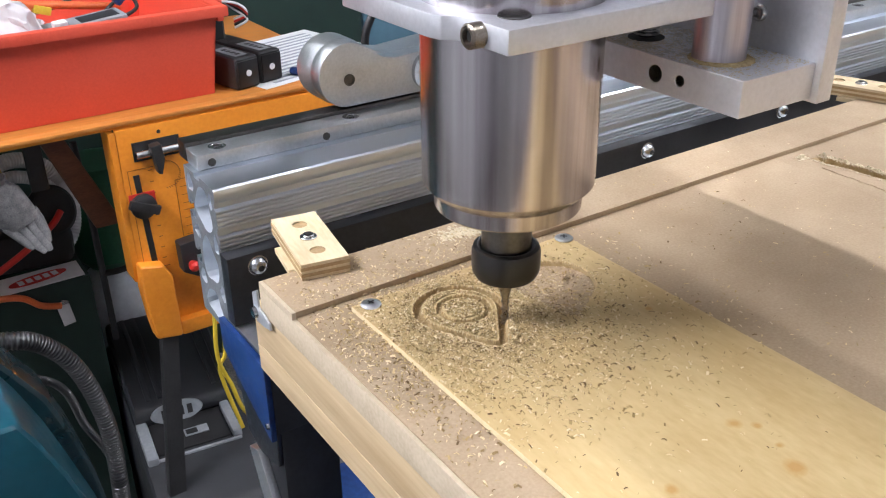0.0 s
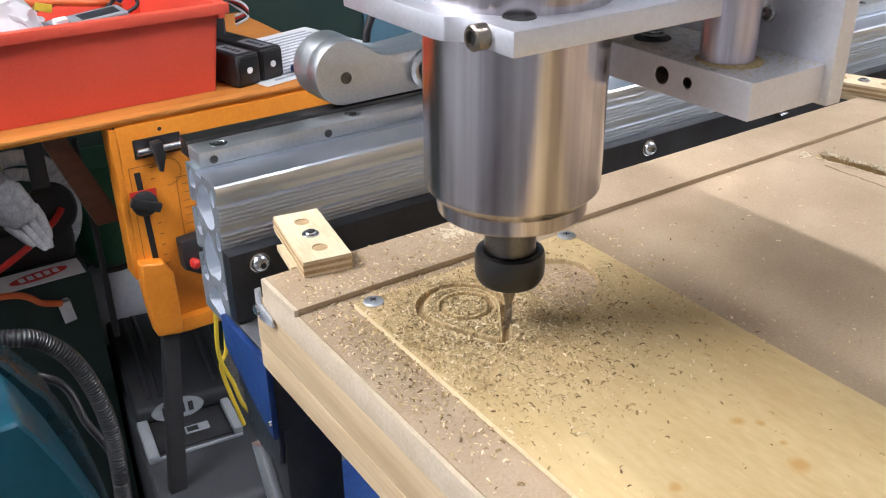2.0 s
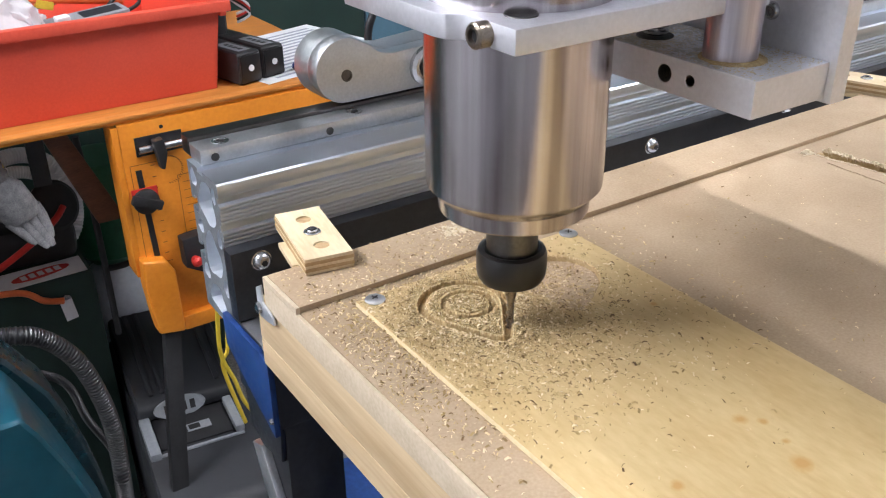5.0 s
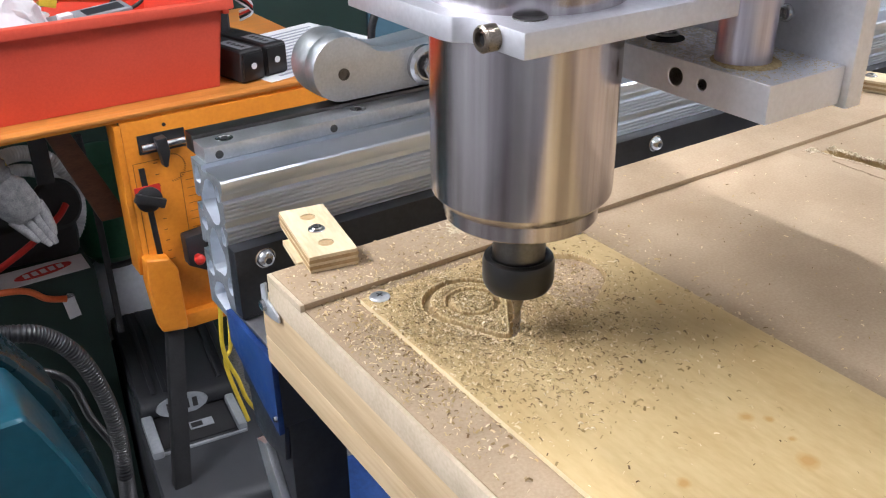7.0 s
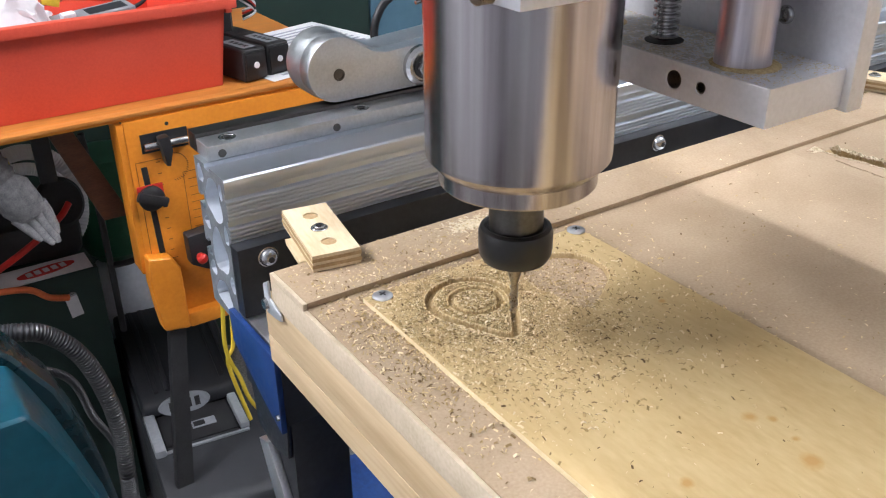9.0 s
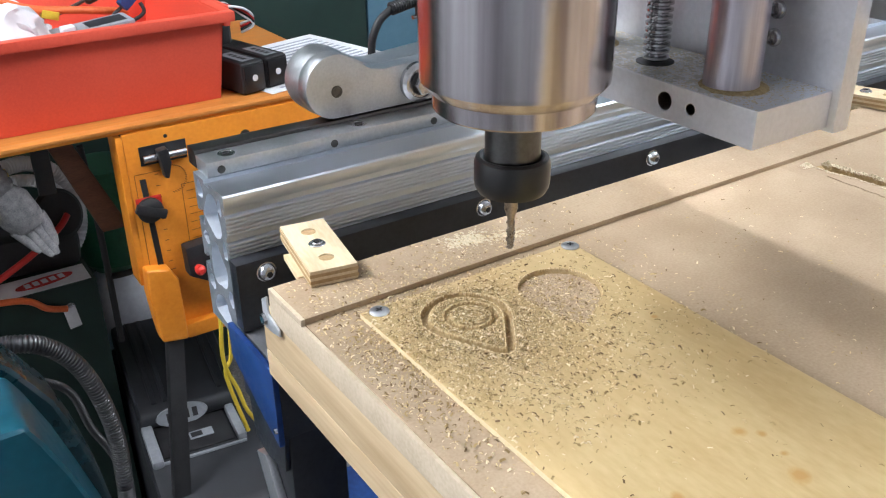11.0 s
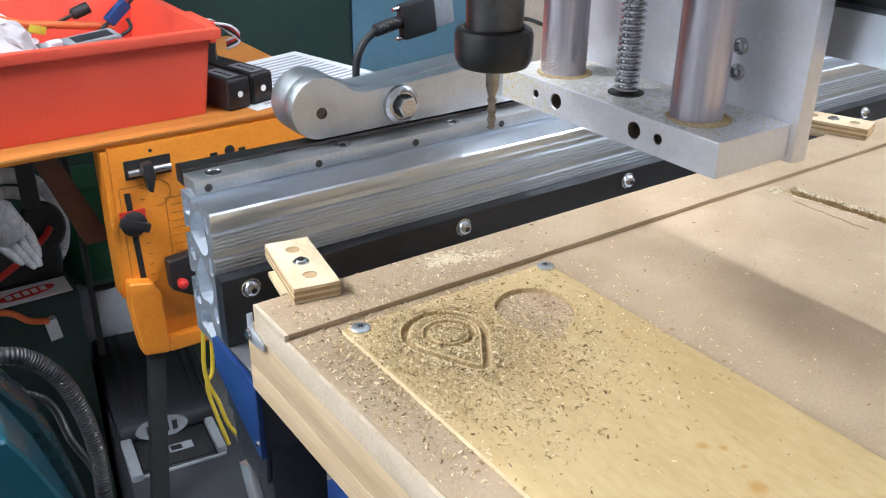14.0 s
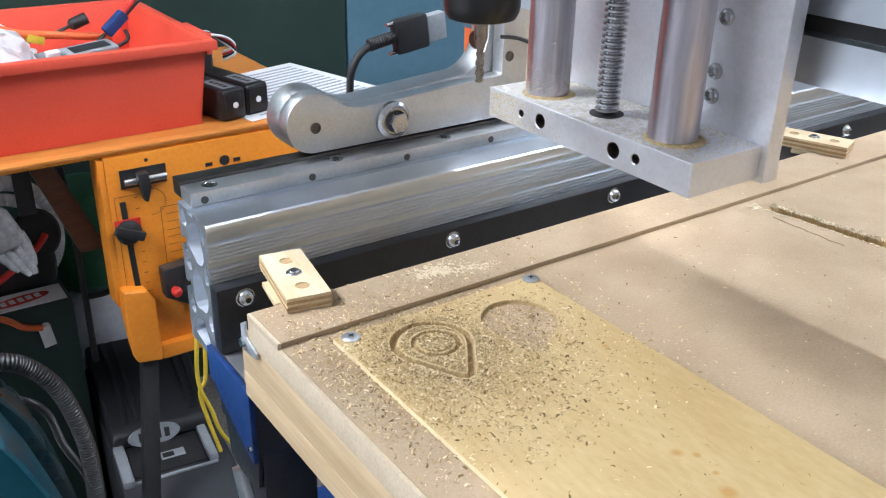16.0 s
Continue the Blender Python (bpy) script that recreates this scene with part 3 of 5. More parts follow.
def side_bar():
    t = thing("side_bar", "black painted steel bar bolted along the rail", "steel bar", at=(0.0, 0.12, -0.07))
    part("bar", box(0.006, 1.4, 0.1125, 0.1245, -0.066, -0.0172, 0.0008), BLACK_BAR, t)
    for k in range(8):
        b = part("dome_bolt", lathe([(0, 0.0052), (0.0024, 0.0050), (0.0044, 0.0040), (0.0056, 0.0022), (0.0060, 0.0), (0.0068, -0.0002), (0.0068, -0.0012)][::-1], (0.0255 + 0.1712 * k, 0.1118, -0.0265), "-y", 28), STEEL, t, "zinc button-head bolt")
        part("socket", lathe([(0, 0), (0.0022, 0), (0.0022, 0.0006), (0, 0.0006)], (0.0255 + 0.1712 * k, 0.1070, -0.0265), "-y", 6), BLACK, b)
    return hang(t)


side_bar()


# ---------------------------------------------------------------- gantry, moves along the rail
def gantry():
    t = thing("gantry", "aluminium gantry riding the rail on rollers", "gantry", at=(0.20, 0.19, 0.036))
    # side plate: long foot with a rounded nose that sweeps up into the upright
    def sweep(nose_x, nose_r, nose_z, low, neck, curve_x, curve_r, top, end):
        pts = [(nose_x + nose_r * math.cos(a), nose_z + nose_r * math.sin(a)) for a in np.linspace(math.radians(50), math.radians(270), 24)]
        pts += [(end, low), (end, top), (curve_x, top)]
        pts += [(curve_x - curve_r + curve_r * math.cos(a), neck + 0.004 + curve_r + curve_r * math.sin(a)) for a in np.linspace(0, -math.radians(78), 12)]
        pts += [(nose_x + nose_r * 1.7, neck - 0.003), (nose_x + nose_r * 1.25, neck - 0.001)]
        return pts
    part("side_plate", prism(sweep(0.1160, 0.0228, 0.0618, 0.0395, 0.0715, 0.290, 0.002, 0.22, 0.36), 0.1775, 0.1915, "y", 0.0012), CAST, t, "sanded aluminium side plate with rounded nose")
    part("outer_plate", prism(sweep(0.119, 0.0240, 0.0600, 0.0400, 0.0715, 0.286, 0.032, 0.24, 0.38), 0.1925, 0.218, "y", 0.003), CAST, t)
    for x, y, z, r in ((0.1164, 0.1775, 0.0585, 0.0042), (0.297, 0.1775, 0.090, 0.0042)):
        part("tapped_hole", lathe([(r, -0.0003), (r, 0.0008), (r * 0.75, 0.0008), (r * 0.72, 0.0001), (0, 0.0001)], (x, y, z), "-y", 24), DARK_STEEL, t)
    cap = part("clamp_bolt", lathe([(0, 0), (0.0075, 0), (0.0075, 0.006), (0.0060, 0.0075), (0, 0.0075)], (0.287, 0.205, 0.100), "-x", 24), DARK_STEEL, t, "dark bolt head on the sweep")
    roller = part("roller", lathe([(0, 0), (0.0135, 0), (0.0145, 0.0015), (0.0145, 0.0055), (0.0125, 0.008), (0.011, 0.0085), (0.0105, 0.0078), (0, 0.0078)], (0.1812, 0.1772, 0.0555), "-y", 36), STEEL, t, "polished bearing roller")
    part("seal", lathe([(0, 0), (0.0088, 0), (0.0088, 0.001), (0, 0.001)], (0.1812, 0.1692, 0.0555), "-y", 30), BLACK, roller)
    part("bolt_head", lathe([(0, 0), (0.0078, 0), (0.0080, 0.0008), (0.0080, 0.0048), (0.0070, 0.0056), (0, 0.0056)], (0.1812, 0.1680, 0.0555), "-y", 6), STEEL, roller)
    # beam along y, ribbed
    pts = [(0.198, 0.160), (0.200, 0.166), (0.200, 0.181), (0.206, 0.182), (0.206, 0.190), (0.198, 0.191), (0.198, 0.204), (0.206, 0.205), (0.206, 0.216), (0.198, 0.217), (0.198, 0.240), (0.358, 0.240), (0.358, 0.160)]
    part("beam", prism(pts, -1.1, 0.1765, "y"), EXTRUSION, t, "grey ribbed aluminium cross beam")
    # black strip in the recess, putting in the slot's shade
    part("slot_shade", box(0.2045, 0.207, -1.1, 0.17, 0.1825, 0.1898), BLACK, t, "black strip for the shade in the beam's slot")
    return hang(t)


GANTRY = gantry()


def carriage():
    t = thing("z_axis_carriage", "milled aluminium carriage with two guide rods", "carriage", at=(0.155, -0.087, 0.117))
    slab = box(0.129, 0.1765, -0.158, -0.0125, 0.117, 0.133)
    bmesh.ops.delete(slab, geom=[f for f in slab.faces if f.normal.x < -0.9], context="FACES")
    slab = joined(slab, holed_face(0.129, -0.158, -0.0125, 0.117, 0.133, [(-0.040, 0.1250, 0.0020), (-0.0555, 0.1250, 0.0038), (-0.1095, 0.1250, 0.0040), (-0.1243, 0.1250, 0.0025)], 0.011))
    bmesh.ops.remove_doubles(slab, verts=slab.verts, dist=0.00001)
    bmesh.ops.recalc_face_normals(slab, faces=slab.faces)
    # second metal darkens the bores, painting in the shade of the holes
    part("base_plate", slab, [MILLED, CARBIDE], t, "thick milled aluminium base plate dusted with sawdust")
    # thin bright bead laid on as the highlight along the front edge
    part("edge_highlight", tube([(0.1292, -0.1578, 0.1329), (0.1292, -0.085, 0.1329), (0.1292, -0.0127, 0.1329)], 0.00045, 8), MILLED, t, "thin bright bead as the edge's highlight")
    part("back_plate", box(0.1768, 0.187, -0.1615, -0.009, 0.115, 0.36, 0.0008), MILLED, t, "upright aluminium back plate")
    for y in (-0.0385, -0.1285):
        part("guide_rod", lathe([(0.0118, 0.1331), (0.0118, 0.38)], (0.1480, y, 0), seg=48), CHROME, t, "polished hardened guide rod")
        part("glue_ring", lathe([(0.0118, 0.1331), (0.0150, 0.1331), (0.0140, 0.1336), (0.0119, 0.1342)], (0.1486, y - 0.001, 0), seg=40), DUST, t, "ring of brown dust round the rod")
    # lead screw, threads as stacked rings
    prof = []
    z = 0.134
    while z < 0.38:
        prof += [(0.0042, z), (0.0044, z + 0.0006), (0.0061, z + 0.0011), (0.0061, z + 0.0021), (0.0044, z + 0.0026)]
        z += 0.0031
    part("lead_screw", lathe(prof, (0.1495, -0.0830, 0), seg=28), STEEL, t, "threaded steel lead screw")
    part("screw_hole", lathe([(0.0050, 0.1331), (0.0088, 0.1331), (0.0088, 0.1335), (0.0050, 0.1335)], (0.1495, -0.0830, 0), seg=28), BLACK, t)
    for y, z in ((-0.1255, 0.149), (-0.1255, 0.161), (-0.1275, 0.187), (-0.0540, 0.149), (-0.0560, 0.182), (-0.1275, 0.225), (-0.0560, 0.225)):
        b = part("cap_screw", lathe([(0, 0), (0.0040, 0), (0.0039, 0.0012), (0.0032, 0.0022), (0.0021, 0.0025), (0.0019, 0.0010), (0, 0.0010)], (0.1767, y, z), "-x", 24), STEEL, t, "zinc socket cap screw")
    rng = np.random.default_rng(21)
    spots, front = [], []
    for k in range(5200):
        x, y = rng.uniform(0.1295, 0.176), (rng.choice((-0.0385, -0.0385, -0.0830, -0.1285)) + rng.normal(0, 0.015)) if k % 3 else rng.uniform(-0.157, -0.013)
        if -0.157 < y < -0.0135:
            spots.append((x, y, 0.1331 + rng.uniform(0, 0.0002)))
    for k in range(900):
        y = -0.0135 - abs(rng.normal(0, 0.022))
        z = rng.uniform(0.1175, 0.1325)
        if y > -0.08 and math.hypot(y + 0.040, z - 0.125) > 0.0028 and math.hypot(y + 0.0555, z - 0.125) > 0.0046:
            front.append((z, y, -0.1287))
    for k in range(1300):
        a = rng.uniform(0, 2 * math.pi)
        spots.append((0.148 + 0.0120 * math.cos(a), -0.0385 + 0.0120 * math.sin(a), 0.133 + min(0.03, abs(rng.normal(0, 0.014)))))
    xs, ys = np.arange(0.1300, 0.1762, 0.0005), np.arange(-0.1572, -0.0132, 0.0005)
    X, Y = np.meshgrid(xs, ys, indexing="ij")
    blur = lambda q, n: q if n == 0 else blur((q + np.roll(q, 1, 0) + np.roll(q, -1, 0) + np.roll(q, 1, 1) + np.roll(q, -1, 1)) / 5, n - 1)
    h = blur(rng.normal(0, 1, X.shape), 1) + 3.0 * blur(rng.normal(0, 1, X.shape), 12) + np.clip((Y + 0.115) / 0.05, -0.9, 0.8)
    h += 1.2 * np.exp(-((np.hypot(X - 0.148, Y + 0.0385) - 0.014) / 0.004) ** 2) + 1.2 * np.exp(-((np.hypot(X - 0.148, Y + 0.1285) - 0.014) / 0.004) ** 2)
    h = np.where((np.hypot(X - 0.1495, Y + 0.083) < 0.0095), -9, h)
    m = len(ys)
    idx = np.arange(len(xs) * m).reshape(-1, m)
    quads = np.stack([idx[:-1, :-1], idx[1:, :-1], idx[1:, 1:], idx[:-1, 1:]], -1).reshape(-1, 4)
    quads = quads[(h.reshape(-1)[quads] > 0.1).all(1)]
    film = bmesh.new()
    vs = [film.verts.new(p) for p in np.stack([X, Y, 0.13315 + 0.00012 * np.clip(h, 0, 3)], -1).reshape(-1, 3)]
    for q in quads:
        film.faces.new([vs[i] for i in q])
    bmesh.ops.delete(film, geom=[v for v in film.verts if not v.link_faces], context="VERTS")
    part("dust_film", film, GREY_DUST, t, "thin pale film of dust")
    crumbs = moved(flakes(front, rng.uniform(0.0002, 0.0007, len(front)), rng), pose(0, 0, 0, 0, -90, 0))
    part("settled_dust", joined(crumbs, flakes(spots, rng.uniform(0.0002, 0.0008, len(spots)), rng)), PALE_DUST, t, "pale sawdust settled on plate and rod")
    return hang(t)


CARRIAGE = carriage()

SX, SY = 0.0675, -0.0824


def spindle():
    t = thing("router_spindle", "shiny turned steel router spindle in clamp plate", "spindle", at=(SX, SY, 0.0))
    part("body", lathe([(0, 0.0675), (0.0335, 0.0675), (0.0345, 0.0685), (0.0348, 0.0752), (0.0352, 0.0757), (0.0356, 0.0757), (0.0398, 0.0805), (0.0400, 0.0830), (0.0400, 0.32), (0, 0.32)], (SX, SY, 0), seg=128), TURNED_REFLECTIONS, t, "turned steel housing, drawn lines and reflections in its colour")
    part("neck", lathe([(0.0122, 0.040), (0.0122, 0.0615), (0.0128, 0.0620), (0.0128, 0.0690)], (SX, SY, 0), seg=64), DARK_STEEL, t, "dark ground steel nose")
    part("collet_nut", lathe([(0.0045, 0.0283), (0.0125, 0.0283), (0.0150, 0.0292), (0.0164, 0.0318), (0.0168, 0.0345), (0.0168, 0.0425), (0.0160, 0.0447), (0.0142, 0.0455), (0.0128, 0.0452), (0.0124, 0.0430)], (SX, SY, 0), seg=64), BLACK_OXIDE, t, "black collet nut")
    bit = part("milling_bit", lathe([(0, 0.0003), (0.0014, 0.0003), (0.0015, 0.0080), (0.0016, 0.0150), (0.0030, 0.0200), (0.0031, 0.0300)], (SX, SY, 0), seg=24), CARBIDE, t, "dull steel milling bit with flutes")
    flute = []
    for s in (0, 1):
        for k in range(26):
            a = math.pi * s + k * 0.36
            flute.append(moved(box(0.0008, 0.00195, -0.0006, 0.0006, 0, 0.0007), pose(SX, SY, 0.0008 + 0.0005 * k, 0, 0, math.degrees(a))))
    part("flute", joined(*flute), CARBIDE, bit)
    # clamp plate, cut away at the slit beside the pinch bolt
    x0, x1, y0, y1 = SX - 0.0405, SX + 0.098, SY - 0.0495, SY + 0.062
    pts = [(x0, y0), (x1, y0), (x1, y1), (x0 - 0.008, y1), (x0 - 0.008, y0 + 0.041), (x0 - 0.0065, y0 + 0.0345), (x0 - 0.002, y0 + 0.031), (x0, y0 + 0.0255)]
    plate = part("clamp_plate", prism(pts, 0.1540, 0.1638, "z", 0.0008), MILLED, t, "milled aluminium clamp plate")
    part("plate_hole", lathe([(0.0066, 0.1637), (0.0066, 0.1643), (0.0058, 0.1643), (0.0050, 0.1639), (0, 0.1639)], (SX - 0.0250, SY - 0.0330, 0), seg=32), DARK_STEEL, plate)
    bolt = part("pinch_bolt", lathe([(0, -0.001), (0.0050, -0.001), (0.0050, 0.0048), (0.0042, 0.0056), (0.0029, 0.0056), (0.0027, 0.0030), (0, 0.0030)], (x0 - 0.0006, y0 + 0.0175, 0.1588), "-x", 28), CARBIDE, t, "dull steel socket head pinch bolt")
    part("socket", lathe([(0, 0.0), (0.0028, 0.0), (0.0028, 0.0004), (0, 0.0004)], (x0 - 0.0040, y0 + 0.0175, 0.1588), "-x", 6), BLACK, bolt)
    for y in (-0.0385, -0.1285):
        part("bearing_housing", lathe([(0.0122, 0.172), (0.0165, 0.172), (0.0175, 0.174), (0.0175, 0.194), (0.0165, 0.196), (0.0122, 0.196)], (0.1480, y, 0), seg=40), MILLED, t)
    return hang(t)


SPINDLE = spindle()


# ---------------------------------------------------------------- frame under the machine
def base_frame():
    t = thing("steel_stand", "blue painted steel stand under the machine", "stand", at=(0.02, 0.13, FLOOR))
    part("end_plate", prism([(0.132, -0.0665), (0.062, -0.0665), (0.062, -0.124), (0.085, -0.114), (0.131, -0.090)], 0.002, 0.006, "x", 0.0008), BLUE, t, "scuffed blue steel end plate")
    part("ledge", box(0.0070, 1.3, 0.0605, 0.128, -0.0705, -0.0665, 0.0008), CAST, t, "grey ledge dusted with chips")
    part("long_beam", box(0.0065, 1.3, 0.064, 0.128, -0.122, -0.0707, 0.002), BLACK_BAR, t)
    part("cross_beam", box(0.05, 0.10, -0.9, 0.06, -0.150, -0.090, 0.003), BLUE, t)
    part("support", box(0.055, 0.095, -0.9, 0.056, -0.090, -0.0622, 0.001), BLACK, t)
    part("leg", box(0.010, 0.05, 0.066, 0.112, FLOOR, -0.1225, 0.002), BLACK_BAR, t, "black steel leg")
    part("leg", box(0.9, 0.95, 0.066, 0.112, FLOOR, -0.1225, 0.002), BLACK_BAR, t, "black steel leg")
    part("leg", box(0.05, 0.10, -0.9, -0.85, FLOOR, -0.1505, 0.002), BLACK_BAR, t, "black steel leg")
    part("gusset", prism([(0.112, -0.160), (0.096, -0.154), (0.066, -0.205), (0.064, -0.235), (0.076, -0.240)], 0.004, 0.0098, "x", 0.001), CAST, t, "worn pale gusset plate")
    part("web", prism([(0.124, -0.092), (0.064, -0.118), (0.068, -0.150), (0.098, -0.156), (0.116, -0.150)], 0.0065, 0.0098, "x", 0.001), BLACK_BAR, t, "dark web plate")
    part("bolt", lathe([(0, 0), (0.0022, 0), (0.0018, 0.0015), (0, 0.002)], (0.002, 0.0645, -0.112), "-x", 12), STEEL, t)
    return hang(t)


base_frame()


def tarp():
    bm = bmesh.new()
    bmesh.ops.create_grid(bm, x_segments=60, y_segments=60, size=0.3)
    for v in bm.verts:
        q = v.co * 9
        v.co.z = 0.014 * noise.noise(q) + 0.006 * noise.noise(q * 3.1)
    bmesh.ops.solidify(bm, geom=bm.faces[:], thickness=0.004)
    moved(bm, pose(0.36, 0.04, -0.405, 0, 0, 8))
    return solo("plastic_sheet", bm, BLUE, "crumpled blue plastic sheet under the bed", "sheet")


tarp()
solo("under_shelf", box(0.10, 1.2, -0.8, 0.30, -0.445, -0.424, 0.002), BLACK_BAR, "black steel shelf under the machine", "shelf")


# ---------------------------------------------------------------- orange work bench behind
def bench():
    t = thing("work_bench", "orange folding work bench with height slot and knob", "work bench", at=(0.2, 1.2, FLOOR))
    part("front_beam", box(-0.45, 1.0, 0.950, 0.985, -0.2088, -0.203, 0.002), ORANGE, t, "orange steel top edge")
    part("top", box(-0.45, 0.575, 0.9655, 1.50, -0.2028, -0.1985, 0.002), ORANGE_WOOD, t, "orange-brown timber top")
    part("top_strip", box(-0.45, 0.80, 0.945, 0.9645, -0.203, -0.197, 0.002), ORANGE_WOOD, t)
    # front panel with a slot: bars round the openings
    y0, y1 = 0.945, 0.955
    panel = prism([(0.147, -0.209), (0.56, -0.209), (0.56, -0.575), (0.262, -0.572), (0.18, -0.560), (0.16, -0.520), (0.146, -0.452)], y0, y1, "y", 0.003)
    panel = part("panel", panel, ORANGE, t, "orange enamelled steel panel")
    part("foot_bracket", prism([(0.143, -0.425), (0.180, -0.432), (0.192, -0.455), (0.193, -0.535), (0.193, -0.568), (0.150, -0.561), (0.146, -0.530), (0.141, -0.470)], 0.922, 0.954, "y", 0.006, 3), ORANGE, t, "pressed orange bracket")
    part("panel_flange", box(0.137, 0.147, 0.945, 0.99, -0.46, -0.212, 0.002), ORANGE, t)
    part("lower_lip", box(0.194, 0.56, 0.930, 0.954, -0.572, -0.545, 0.004), ORANGE, t)
    for z0, z1 in ((-0.322, -0.283), (-0.446, -0.350)):
        part("slot", prism([(0.162 - 0.04 * (z0 + 0.28), z0), (0.171 - 0.04 * (z0 + 0.28), z0), (0.171 - 0.04 * (z1 + 0.28), z1), (0.162 - 0.04 * (z1 + 0.28), z1)], 0.9435, 0.9449, "y"), BLACK, t, "dark adjusting slot")
    part("slot", box(0.168, 0.240, 0.9435, 0.9449, -0.262, -0.232), BLACK, t)
    part("latch_rod", lathe([(0.006, 0), (0.006, 0.066)], (0.171, 0.938, -0.250), "x", 16), STEEL, t, "zinc latch rod")
    part("lever", prism([(0.190, -0.236), (0.206, -0.234), (0.209, -0.258), (0.202, -0.283), (0.196, -0.281)], 0.922, 0.940, "y", 0.003), BLACK, t, "black plastic lever")
    part("red_plate", box(0.150, 0.190, 0.9415, 0.944, -0.336, -0.312, 0.001), RED, t, "red plate behind the knob")
    knob = part("knob", lathe([(0, 0), (0.017, 0), (0.020, 0.004), (0.020, 0.010), (0.015, 0.013), (0.006, 0.014), (0, 0.014)], (0.168, 0.9415, -0.331), "-y", 28), BLACK, t, "black clamping knob")
    part("grip", moved(box(-0.024, 0.024, -0.018, -0.008, -0.0075, 0.0075, 0.003), pose(0.168, 0.9415, -0.331, 0, 24, 0)), BLACK, knob)
    for z in np.linspace(-0.430, -0.280, 9):
        part("scale_mark", box(0.186, 0.192, 0.9445, 0.9449, z, z + 0.0012), PRINT, t)
    ring = [(0.212 + 0.022 * math.cos(a), -0.292 + 0.022 * math.sin(a)) for a in np.linspace(-1.6, 1.9, 22)]
    part("printed_arc", joined(*[moved(box(-0.0018, 0.0018, 0, 0.0004, -0.0005, 0.0005), pose(x, 0.9444, z, 0, 45, 0)) for x, z in ring]), PRINT, t)
    for k, z in enumerate((-0.318, -0.332, -0.346, -0.358, -0.372, -0.386, -0.400)):
        part("printed_line", box(0.231, 0.253 + 0.012 * ((k * 7) % 4), 0.9445, 0.9449, z, z + 0.0007), PRINT, t)
    for b in (box(0.224, 0.2248, 0.9445, 0.9449, -0.415, -0.305), box(0.224, 0.300, 0.9445, 0.9449, -0.305, -0.3042), box(0.224, 0.300, 0.9445, 0.9449, -0.415, -0.4142), box(0.155, 0.1558, 0.9445, 0.9449, -0.445, -0.275), box(0.155, 0.195, 0.9445, 0.9449, -0.275, -0.2742), box(0.162, 0.196, 0.9445, 0.9449, -0.445, -0.4442)):
        part("printed_frame", b, PRINT, t)
    for x, z, r in ((0.211, -0.222, 0.003), (0.3374, -0.2464, 0.0085)):
        part("punched_hole", lathe([(0, 0), (r, 0), (r, 0.0006), (0, 0.0006)], (x, 0.9448, z), "-y", 24), BLACK, t)
    for x in (0.3105, 0.3585):
        part("slot", box(x - 0.006, x + 0.006, 0.9441, 0.9449, -0.2515, -0.2455), BLACK, t)
    part("trigger", prism([(0.206, -0.400), (0.300, -0.392), (0.300, -0.50), (0.243, -0.472), (0.207, -0.450)], 0.912, 0.938, "y", 0.004), BLACK, t, "black switch housing")
    part("red_button", lathe([(0, 0), (0.006, 0), (0.0085, 0.008), (0.0085, 0.014), (0.004, 0.018), (0, 0.018)], (0.2215, 0.912, -0.437), "-y", 16), RED, t, "red button")
    splay = prism([(0.160, -0.57), (0.188, -0.57), (0.104, FLOOR), (0.072, FLOOR)], 0.935, 0.955, "y", 0.003)
    for v in splay.verts:
        v.co.y += 0.09 * (v.co.z + 0.57) / 0.55
    part("leg", splay, BLACK, t, "black splayed steel leg")
    part("leg", box(0.90, 0.94, 0.95, 0.985, FLOOR, -0.2089, 0.002), BLACK, t, "black steel leg")
    part("leg", box(-0.44, -0.40, 1.45, 1.49, FLOOR, -0.2029, 0.002), BLACK, t, "black steel leg")
    return hang(t)


bench()


